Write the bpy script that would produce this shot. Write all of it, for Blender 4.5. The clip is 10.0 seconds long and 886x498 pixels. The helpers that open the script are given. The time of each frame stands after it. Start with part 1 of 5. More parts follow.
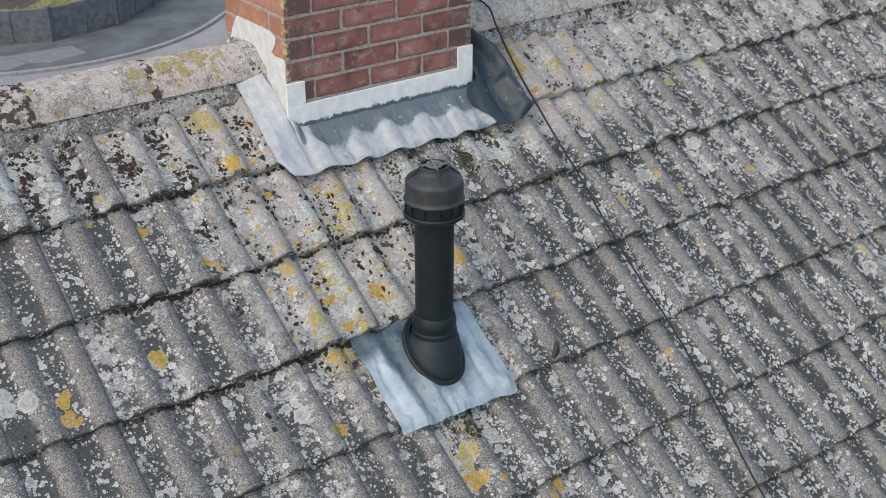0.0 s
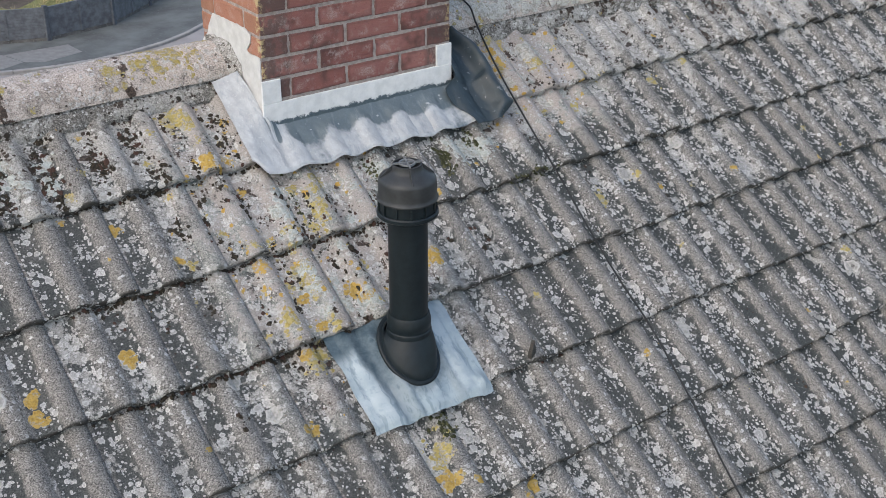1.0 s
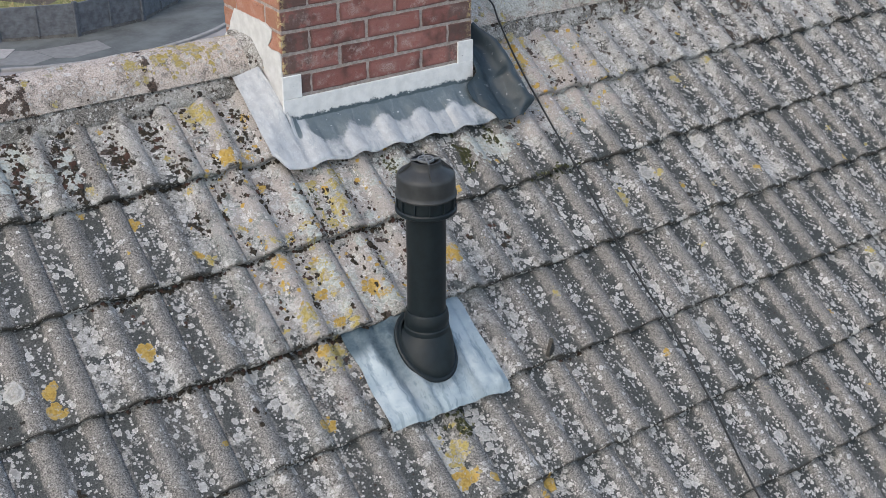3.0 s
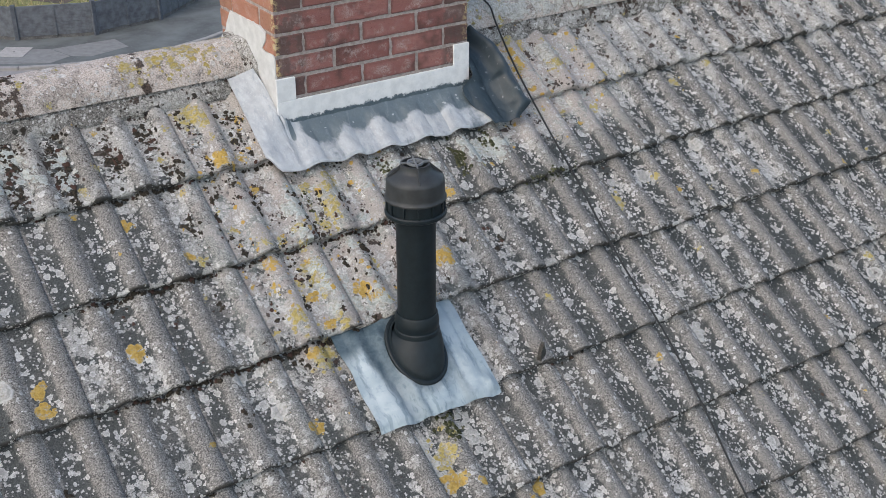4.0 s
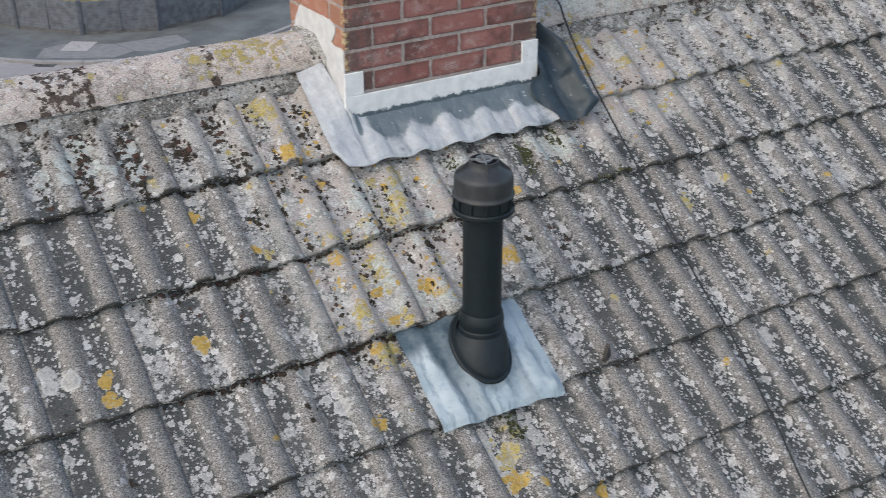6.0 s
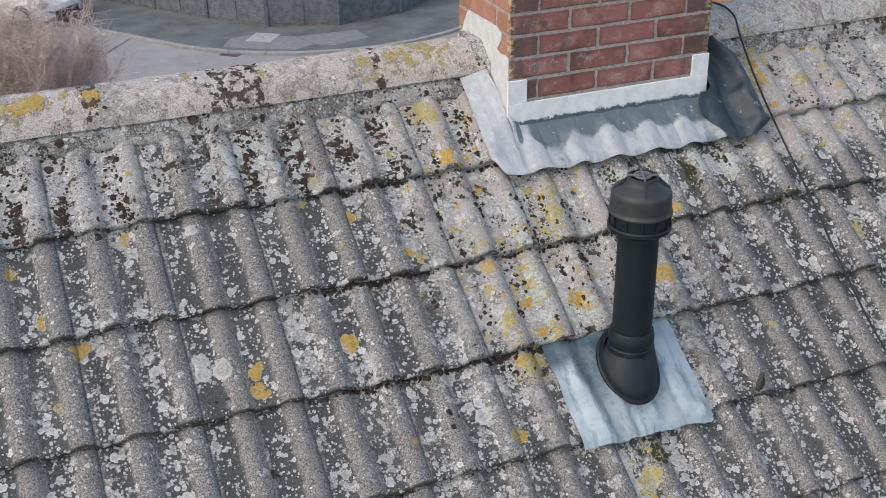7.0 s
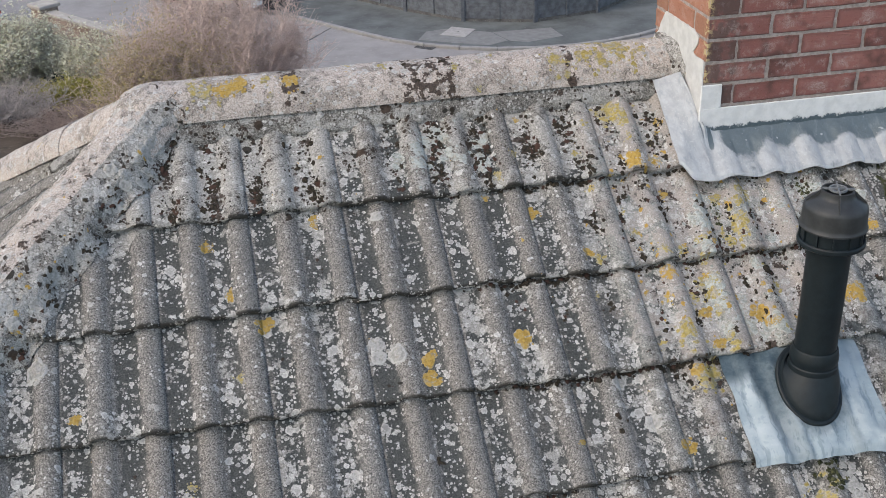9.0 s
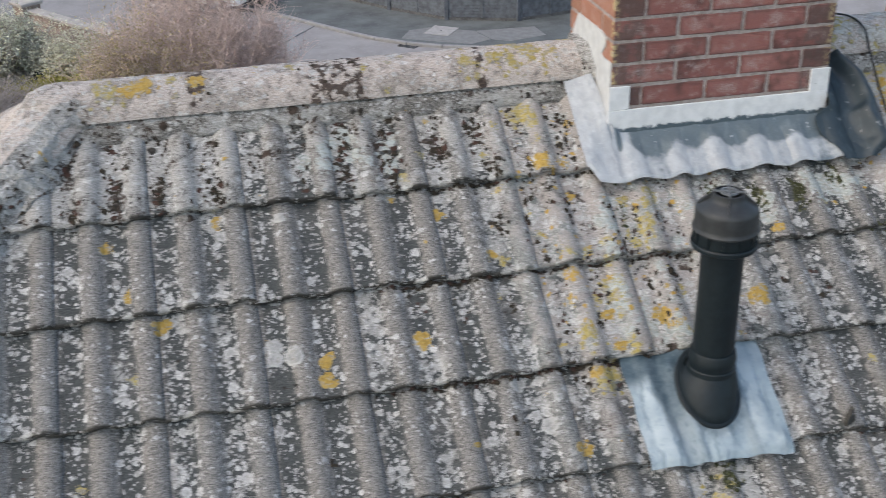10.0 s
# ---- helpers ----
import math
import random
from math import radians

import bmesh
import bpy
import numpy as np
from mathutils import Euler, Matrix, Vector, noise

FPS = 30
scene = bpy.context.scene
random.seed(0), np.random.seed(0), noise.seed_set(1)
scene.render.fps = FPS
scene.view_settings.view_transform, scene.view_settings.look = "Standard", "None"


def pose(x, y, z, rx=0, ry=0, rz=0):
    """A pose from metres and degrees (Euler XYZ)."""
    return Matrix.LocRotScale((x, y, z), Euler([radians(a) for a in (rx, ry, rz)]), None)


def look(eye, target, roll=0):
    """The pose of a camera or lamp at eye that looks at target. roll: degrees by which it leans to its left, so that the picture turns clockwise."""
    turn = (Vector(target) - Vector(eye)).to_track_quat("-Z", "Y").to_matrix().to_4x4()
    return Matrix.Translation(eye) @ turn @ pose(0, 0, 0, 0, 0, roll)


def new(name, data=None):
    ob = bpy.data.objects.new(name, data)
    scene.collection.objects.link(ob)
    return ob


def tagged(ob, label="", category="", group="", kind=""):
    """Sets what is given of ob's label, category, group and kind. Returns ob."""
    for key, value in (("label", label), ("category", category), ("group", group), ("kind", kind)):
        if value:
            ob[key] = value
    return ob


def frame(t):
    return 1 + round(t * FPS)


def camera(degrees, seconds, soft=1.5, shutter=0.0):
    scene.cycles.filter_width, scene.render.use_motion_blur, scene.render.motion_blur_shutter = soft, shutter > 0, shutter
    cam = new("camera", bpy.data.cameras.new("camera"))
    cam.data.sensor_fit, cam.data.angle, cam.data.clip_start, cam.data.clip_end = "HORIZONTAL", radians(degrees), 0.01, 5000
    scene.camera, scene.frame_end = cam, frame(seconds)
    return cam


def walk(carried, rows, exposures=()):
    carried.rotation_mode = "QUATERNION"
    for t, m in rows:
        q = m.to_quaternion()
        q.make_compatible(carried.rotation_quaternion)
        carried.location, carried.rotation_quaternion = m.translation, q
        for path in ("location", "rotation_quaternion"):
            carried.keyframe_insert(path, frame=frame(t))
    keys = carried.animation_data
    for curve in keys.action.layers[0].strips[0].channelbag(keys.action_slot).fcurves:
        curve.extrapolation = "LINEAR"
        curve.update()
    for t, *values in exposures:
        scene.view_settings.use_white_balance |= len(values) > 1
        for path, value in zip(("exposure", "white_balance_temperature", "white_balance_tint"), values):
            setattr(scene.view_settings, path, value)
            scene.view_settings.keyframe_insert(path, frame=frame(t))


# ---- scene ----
# the drone's camera hovers over the front slope and pans to the left
LENS = 42.36
cam = camera(LENS, 10.0, soft=0.52, shutter=0.25)
ROWS = [
    (0.0, -1.781, -3.375, 8.311, -35.97, -27.35, 0.18),
    (0.5, -1.740, -3.383, 8.300, -35.97, -27.36, 0.23),
    (1.0, -1.702, -3.404, 8.297, -35.99, -27.36, 0.25),
    (1.5, -1.692, -3.410, 8.297, -35.99, -27.41, 0.25),
    (2.0, -1.696, -3.402, 8.290, -35.98, -27.40, 0.24),
    (2.5, -1.705, -3.401, 8.285, -35.40, -27.42, 0.19),
    (4.0, -1.604, -3.461, 8.301, -33.51, -27.48, 0.05),
    (4.5, -1.610, -3.465, 8.294, -33.53, -27.47, 0.07),
    (5.0, -1.613, -3.459, 8.287, -33.54, -27.50, 0.06),
    (5.5, -1.640, -3.423, 8.285, -33.51, -27.52, 0.02),
    (6.0, -1.627, -3.419, 8.281, -30.51, -27.50, -0.18),
    (6.2, -1.620, -3.418, 8.278, -27.80, -27.43, -0.36),
    (7.3, -1.556, -3.402, 8.304, -20.68, -27.46, -0.96),
    (7.5, -1.545, -3.410, 8.305, -20.55, -27.50, -1.02),
    (8.0, -1.550, -3.421, 8.303, -17.94, -27.48, -1.20),
    (8.5, -1.568, -3.429, 8.298, -15.26, -27.43, -1.34),
    (9.0, -1.582, -3.415, 8.298, -11.17, -27.34, -1.62),
    (9.5, -1.579, -3.416, 8.295, -11.02, -27.35, -1.58),
    (9.8, -1.517, -3.430, 8.293, -11.06, -27.30, -1.45),
    (9.9, -1.395, -3.454, 8.292, -11.05, -27.29, -1.50),
    (10.0, -1.292, -3.466, 8.298, -11.47, -27.43, -1.39),
]
EXPOSURE = [(0.0, 1.20, 7130.0, 7.7), (6.2, 1.20, 7150.0, 7.5), (8.0, 1.19, 7330.0, 7.6), (9.5, 1.17, 7380.0, 8.0), (10.0, 1.19, 7200.0, 7.0)]
walk(cam, [(t, pose(x, y, z, 90 + pitch, 0, yaw) @ pose(0, 0, 0, 0, 0, roll)) for t, x, y, z, yaw, pitch, roll in ROWS], EXPOSURE)

# ---------------------------------------------------------------- light
SUN_ELEV, SUN_AZ = 47.0, -110.0      # degrees; azimuth from +y, negative towards -x
world = bpy.data.worlds.new("world")
scene.world = world
world.use_nodes = True
wn = world.node_tree
sky = wn.nodes.new("ShaderNodeTexSky")
sky.sky_type = "NISHITA"
sky.sun_disc = False
sky.sun_elevation = radians(SUN_ELEV)
sky.sun_rotation = radians(SUN_AZ)
sky.air_density, sky.dust_density, sky.ozone_density = 1.0, 2.0, 1.5
wn.links.new(sky.outputs[0], wn.nodes["Background"].inputs[0])
wn.nodes["Background"].inputs[1].default_value = 0.15
sun_data = bpy.data.lights.new("sun", "SUN")
sun_data.energy = 0.24
sun_data.angle = radians(80)
sun_data.color = (1.0, 0.80, 0.62)
sun = new("sun", sun_data)
a, e = radians(SUN_AZ), radians(SUN_ELEV)
sun.matrix_basis = look((0, 0, 40), (-math.sin(a) * math.cos(e), -math.cos(a) * math.cos(e), 40 - math.sin(e)))


# ---------------------------------------------------------------- node helpers
class Nodes:
    """A few words for wiring a material."""

    def __init__(self, name, rough=0.85, metal=0.0, spec=0.4):
        self.mat = bpy.data.materials.new(name)
        self.mat.use_nodes = True
        self.t = self.mat.node_tree
        self.bsdf = self.t.nodes["Principled BSDF"]
        self.bsdf.inputs["Roughness"].default_value = rough
        self.bsdf.inputs["Metallic"].default_value = metal
        self.bsdf.inputs["Specular IOR Level"].default_value = spec

    def put(self, socket, v):
        if isinstance(v, bpy.types.NodeSocket):
            self.t.links.new(v, socket)
        elif isinstance(v, (tuple, list)) and socket.type == "RGBA":
            socket.default_value = (*v[:3], 1)
        else:
            socket.default_value = v

    def node(self, kind):
        return self.t.nodes.new(kind)

    def position(self):
        return self.node("ShaderNodeNewGeometry").outputs["Position"]

    def uv(self):
        return self.node("ShaderNodeTexCoord").outputs["UV"]

    def chance(self):
        return self.node("ShaderNodeObjectInfo").outputs["Random"]

    def island(self):
        return self.node("ShaderNodeNewGeometry").outputs["Random Per Island"]

    def split(self, v):
        n = self.node("ShaderNodeSeparateXYZ")
        self.put(n.inputs[0], v)
        return n.outputs

    def join(self, x, y, z):
        n = self.node("ShaderNodeCombineXYZ")
        for i, v in enumerate((x, y, z)):
            self.put(n.inputs[i], v)
        return n.outputs[0]

    def math(self, op, a, b=0.0, c=0.0, clamp=False):
        n = self.node("ShaderNodeMath")
        n.operation, n.use_clamp = op, clamp
        for i, v in enumerate((a, b, c)):
            self.put(n.inputs[i], v)
        return n.outputs[0]

    def vmath(self, op, a, b=(0, 0, 0), scale=1.0):
        n = self.node("ShaderNodeVectorMath")
        n.operation = op
        self.put(n.inputs[0], a)
        if op == "SCALE":
            self.put(n.inputs["Scale"], scale)
        else:
            self.put(n.inputs[1], b)
        return n.outputs[0]

    def noise(self, vec, scale, detail=3.0, rough=0.55, colour=False):
        n = self.node("ShaderNodeTexNoise")
        self.put(n.inputs["Vector"], vec)
        self.put(n.inputs["Scale"], scale)
        self.put(n.inputs["Detail"], detail)
        self.put(n.inputs["Roughness"], rough)
        return n.outputs["Color" if colour else "Fac"]

    def cells(self, vec, scale, feature="F1"):
        n = self.node("ShaderNodeTexVoronoi")
        n.feature = feature
        self.put(n.inputs["Vector"], vec)
        self.put(n.inputs["Scale"], scale)
        return n.outputs

    def ramp(self, v, lo, hi, a=0.0, b=1.0):
        n = self.node("ShaderNodeMapRange")
        n.interpolation_type = "SMOOTHSTEP"
        for i, x in enumerate((v, lo, hi, a, b)):
            self.put(n.inputs[i], x)
        return n.outputs[0]

    def mix(self, f, a, b, blend="MIX"):
        n = self.node("ShaderNodeMix")
        n.data_type, n.blend_type = "RGBA", blend
        self.put(n.inputs[0], f)
        self.put(n.inputs[6], a)
        self.put(n.inputs[7], b)
        return n.outputs[2]

    def bump(self, h, strength=0.5, distance=0.01, normal=None):
        n = self.node("ShaderNodeBump")
        self.put(n.inputs["Height"], h)
        n.inputs["Strength"].default_value = strength
        n.inputs["Distance"].default_value = distance
        if normal:
            self.put(n.inputs["Normal"], normal)
        return n.outputs[0]

    def done(self, colour, rough=None, normal=None):
        self.put(self.bsdf.inputs["Base Color"], colour)
        if rough is not None:
            self.put(self.bsdf.inputs["Roughness"], rough)
        if normal is not None:
            self.put(self.bsdf.inputs["Normal"], normal)
        return self.mat


def blobs(m, pos, scale, warp, grow, seed):
    """Round crusty spots of chance size: 1 inside, 0 outside. grow: the share of cells that carry one, and how big they are."""
    p = m.vmath("ADD", pos, (seed, seed * 0.7, seed * 1.3))
    w = m.vmath("SCALE", m.vmath("SUBTRACT", m.noise(p, scale * 2.6, 3.0, 0.7, True), (0.5, 0.5, 0.5)), scale=warp / scale)
    c = m.cells(m.vmath("ADD", p, w), scale)
    r = m.split(c["Color"])
    size = m.math("MINIMUM", m.math("MULTIPLY", m.math("SUBTRACT", r[0], m.math("SUBTRACT", 1.0, grow)), 0.85), 0.48)
    d = m.math("SUBTRACT", size, c["Distance"])
    return m.ramp(d, -0.002, 0.026), d, r


# ---------------------------------------------------------------- materials
def weathered_concrete(name, base, pans, crust, dark, gold, zone=True):
    """Concrete roof tile, grown over with grey, black and golden lichens."""
    m = Nodes(name, 0.92, 0.0, 0.25)
    pos = m.position()
    xyz = m.split(pos)
    fine = m.noise(pos, 230.0, 3.0, 0.75)
    mid = m.noise(pos, 38.0, 4.0, 0.6)
    grit = m.noise(m.vmath("ADD", pos, (2.0, 5.0, 1.0)), 125.0, 3.0, 0.7)
    wide = m.noise(pos, 4.5, 3.0, 0.6)
    wide2 = m.noise(m.vmath("ADD", pos, (7.3, 2.1, 4.4)), 7.0, 3.0, 0.55)
    col = m.mix(m.ramp(mid, 0.3, 0.7), tuple(0.80 * v for v in base), tuple(1.12 * v for v in base))
    tint = m.math("FRACT", m.math("MULTIPLY", m.chance(), 7.31))
    col = m.mix(m.math("MULTIPLY", tint, 0.5), col, m.mix(m.chance(), (0.195, 0.178, 0.158), (0.15, 0.155, 0.155)))
    col = m.mix(m.ramp(fine, 0.525, 0.59, 0.0, 0.72), col, (0.40, 0.38, 0.35))
    col = m.mix(m.ramp(fine, 0.465, 0.405, 0.0, 0.85), col, (0.042, 0.039, 0.036))
    col = m.mix(m.ramp(grit, 0.52, 0.64, 0.0, 0.45), col, (0.30, 0.285, 0.265))
    pit = m.noise(m.vmath("ADD", pos, (6.0, 1.0, 9.0)), 95.0, 2.0, 0.5)
    col = m.mix(m.ramp(pit, 0.36, 0.29, 0.0, 0.75), col, (0.050, 0.046, 0.042))
    # algae in the pans, deepened to put the shade between the rolls into the colour
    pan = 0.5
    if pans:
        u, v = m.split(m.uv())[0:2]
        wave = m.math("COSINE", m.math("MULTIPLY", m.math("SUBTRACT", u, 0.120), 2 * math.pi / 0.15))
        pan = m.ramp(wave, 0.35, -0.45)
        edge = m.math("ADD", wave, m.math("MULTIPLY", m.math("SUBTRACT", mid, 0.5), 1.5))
        algae_shade = m.math("MULTIPLY", m.ramp(edge, 0.20, -0.30), m.ramp(wide, 0.28, 0.55, 0.66, 0.96))
        algae_shade = m.math("MULTIPLY", algae_shade, m.ramp(xyz[0], 0.2, 1.0, 0.97, 1.04))
        col = m.mix(algae_shade, col, m.mix(m.ramp(fine, 0.36, 0.66), (0.029, 0.034, 0.035), (0.077, 0.082, 0.080)))
        # lower tile edge: grime, and shade of the course gap put into the colour
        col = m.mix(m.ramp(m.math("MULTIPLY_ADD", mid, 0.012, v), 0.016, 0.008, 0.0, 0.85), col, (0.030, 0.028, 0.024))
    # more growth towards the ridge and under the chimney
    if zone:
        up = m.ramp(m.math("MULTIPLY_ADD", m.math("SUBTRACT", wide2, 0.5), 0.25, xyz[2]), H0 - 0.33, H0 - 0.20)
        near = m.math("MULTIPLY", m.ramp(m.math("ABSOLUTE", m.math("ADD", xyz[0], 0.02)), 0.62, 0.22), m.ramp(xyz[2], H0 - 1.05, H0 - 0.50))
        side = m.math("MULTIPLY", m.ramp(m.math("ABSOLUTE", m.math("SUBTRACT", xyz[0], 1.12)), 0.46, 0.18), m.ramp(xyz[2], H0 - 0.46, H0 - 0.26))
        near = m.math("MAXIMUM", near, m.math("MULTIPLY", side, 1.5))
        rich = m.math("MAXIMUM", up, m.math("MAXIMUM", m.math("MULTIPLY", near, 0.72), m.math("MULTIPLY", side, 0.60)))
        gold_zone = m.math("MAXIMUM", near, m.math("MULTIPLY", up, 0.25))
        mossy = m.math("MULTIPLY", rich, m.ramp(m.math("ABSOLUTE", m.math("SUBTRACT", xyz[0], 1.05)), 0.60, 0.25, 0.95, 0.75))
    else:
        up, rich, gold_zone, near = 0.85, 0.85, 0.5, 0.3
        mossy = 0.8
        if zone is False:
            mossy = m.ramp(m.math("ABSOLUTE", m.math("ADD", xyz[0], 0.90)), 0.17, 0.05)
            for cx, cr in ((1.365, 0.045), (0.395, 0.025)):
                mossy = m.math("MAXIMUM", mossy, m.ramp(m.math("ABSOLUTE", m.math("ADD", xyz[0], cx)), cr, cr * 0.3))
            mossy = m.math("MAXIMUM", mossy, m.math("MULTIPLY", m.ramp(xyz[0], -1.84, -2.0, 0.0, 0.5), m.ramp(xyz[1], 0.30, 0.10)))
    patch = m.math("MULTIPLY_ADD", m.math("SUBTRACT", m.chance(), 0.5), 0.30, m.math("SUBTRACT", wide2, 0.5))
    clump = m.math("SUBTRACT", m.noise(m.vmath("ADD", pos, (1.7, 8.2, 3.3)), 9.0, 2.0, 0.5), 0.5)
    # thin pale crust in ragged sheets
    lush = m.math("MULTIPLY_ADD", patch, 0.45, m.math("MULTIPLY_ADD", rich, 0.165 * crust, m.math("MULTIPLY_ADD", pan, 0.05, m.ramp(xyz[0], 0.8, 1.6, -0.038, -0.018) if zone else -0.03)))
    if zone:
        lush = m.math("ADD", lush, m.math("MULTIPLY", m.ramp(xyz[2], H0 - 0.72, H0 - 1.05), m.ramp(xyz[0], 0.2, 0.9, 0.0, -0.045)))
    ragged = m.noise(m.vmath("ADD", pos, (4.0, 4.0, 1.0)), 26.0, 6.0, 0.72)
    tone0 = (0.43, 0.42, 0.395) if zone is not False else (0.575, 0.508, 0.460)
    crusty = m.ramp(m.math("ADD", ragged, lush), 0.605, 0.635)
    col = m.mix(m.math("MULTIPLY", crusty, 0.82), col, m.mix(m.ramp(fine, 0.40, 0.58), tuple(0.50 * v for v in tone0), tone0))
    # greenish-grey film
    film = m.math("MULTIPLY", m.ramp(m.math("MULTIPLY_ADD", near, 0.16, m.math("MULTIPLY_ADD", mid, 0.35, wide)), 0.77, 0.84), m.math("MULTIPLY", near, 0.42))
    col = m.mix(film, col, m.mix(m.ramp(fine, 0.42, 0.58), (0.22, 0.25, 0.235), (0.38, 0.40, 0.38)))
    if zone:
        bare = m.ramp(m.math("ADD", m.noise(m.vmath("ADD", pos, (3.0, 7.0, 2.0)), 16.0, 5.0, 0.65), m.math("MULTIPLY", near, 0.16)), 0.60, 0.66)
        col = m.mix(m.math("MULTIPLY", bare, m.math("MULTIPLY", near, 0.75)), col, m.mix(m.ramp(fine, 0.38, 0.60), (0.27, 0.24, 0.22), (0.40, 0.365, 0.34)))
    # pale round crusts in four sizes, thickest in the pans
    h = m.math("MULTIPLY", crusty, 0.35)
    for scale, grow, seed, tone, warp in ((15.0, 0.02, 3.0, 0.46, 0.35), (26.0, 0.29, 9.0, 0.57, 0.8), (50.0, 0.39, 13.0, 0.61, 0.75), (100.0, 0.42, 17.0, 0.60, 0.7)):
        g = m.math("MULTIPLY_ADD", pan, 0.30, m.math("MULTIPLY_ADD", clump, 1.25, m.math("MULTIPLY_ADD", patch, 0.40, grow * crust)))
        b, d, r = blobs(m, pos, scale, warp, g, seed)
        shade = m.math("MULTIPLY_ADD", r[1], 0.40, 0.70)
        shade = m.math("MULTIPLY", shade, m.ramp(d, 0.06, 0.24, 1.0, 0.66))
        pale = m.vmath("SCALE", (tone, tone * 0.985, tone * 0.95), scale=shade)
        pale = m.mix(m.ramp(fine, 0.48, 0.40, 0.0, 0.5), pale, (0.20, 0.20, 0.19))
        col = m.mix(m.math("MULTIPLY", b, 0.95), col, pale)
        h = m.math("ADD", h, m.math("MULTIPLY", b, 0.7))
    # brown-black moss in ragged sheets in the pans
    rag2 = m.noise(m.vmath("ADD", pos, (9.0, 2.0, 6.0)), 30.0, 5.0, 0.66)
    grown = m.math("MULTIPLY_ADD", m.math("MULTIPLY", pan, mossy), 0.12, m.math("MULTIPLY", clump, -0.45))
    if zone is False:
        grown = m.math("MULTIPLY_ADD", mossy, 0.20, m.math("MULTIPLY", clump, -0.25))
    sheet2 = m.math("MULTIPLY", m.ramp(m.math("ADD", rag2, grown), 0.69, 0.715), m.ramp(mossy, 0.1, 0.4))
    col = m.mix(m.math("MULTIPLY", sheet2, 0.92), col, m.mix(m.ramp(fine, 0.4, 0.6), (0.022, 0.018, 0.015), (0.070, 0.045, 0.035)))
    h = m.math("ADD", h, m.math("MULTIPLY", sheet2, 0.6))
    # black spots of moss and sooty crust
    for scale, share, seed in ((19.0, 0.26, 31.0), (34.0, 0.34, 37.0), (70.0, 0.36, 41.0)):
        g = m.math("MULTIPLY_ADD", pan, 0.12, m.math("MULTIPLY_ADD", mossy, share * dark, m.math("MULTIPLY_ADD", clump, -1.3, (0.0 if scale > 60 else -0.06) if zone is not False else (-0.05 if scale > 60 else -0.20))))
        b, d, r = blobs(m, pos, scale, 0.5, g, seed)
        col = m.mix(m.math("MULTIPLY", b, 0.95), col, m.mix(r[2], (0.020, 0.019, 0.016), (0.055, 0.036, 0.026)))
        h = m.math("ADD", h, m.math("MULTIPLY", b, 1.0))
    # gold
    b, d, r = blobs(m, pos, 12.0, 0.9, m.math("MULTIPLY_ADD", gold_zone, 0.40 * gold, m.math("MULTIPLY_ADD", patch, 0.2, 0.02)), 47.0)
    ragged = m.math("MULTIPLY", b, m.ramp(m.noise(pos, 60.0, 4.0, 0.65), 0.42, 0.50))
    col = m.mix(m.math("MULTIPLY", ragged, 0.9), col, m.mix(r[1], (0.42, 0.25, 0.04), (0.40, 0.33, 0.11)))
    b, d, r = blobs(m, pos, 30.0, 0.6, m.math("MULTIPLY_ADD", gold_zone, 0.27 * gold, 0.085), 53.0)
    col = m.mix(m.math("MULTIPLY", b, 0.92), col, (0.42, 0.255, 0.05))
    h = m.math("ADD", h, m.math("MULTIPLY", b, 0.8))
    h = m.math("ADD", h, m.math("MULTIPLY", fine, 0.55))
    h = m.math("ADD", h, m.math("MULTIPLY", mid, 0.8))
    return m.done(col, 0.95, m.bump(h, 0.75, 0.005))


H0 = 7.0                            # the datum on the chimney above the street
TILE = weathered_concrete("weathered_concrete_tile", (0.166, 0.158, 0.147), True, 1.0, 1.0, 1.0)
RIDGE = weathered_concrete("weathered_ridge_tile", (0.31, 0.268, 0.238), False, 1.12, 0.35, 0.7, False)
BED = weathered_concrete("weathered_bedding", (0.125, 0.118, 0.108), False, 1.05, 1.35, 0.8, None)


def mortar_material():
    m = Nodes("lime_mortar", 0.95, 0, 0.2)
    pos = m.position()
    n = m.noise(pos, 60.0, 5.0, 0.65)
    col = m.mix(m.ramp(n, 0.3, 0.7), (0.24, 0.205, 0.185), (0.37, 0.325, 0.30))
    col = m.mix(m.ramp(m.noise(pos, 14.0, 3.0), 0.60, 0.72, 0, 0.6), col, (0.10, 0.085, 0.075))
    return m.done(col, None, m.bump(n, 0.8, 0.006))


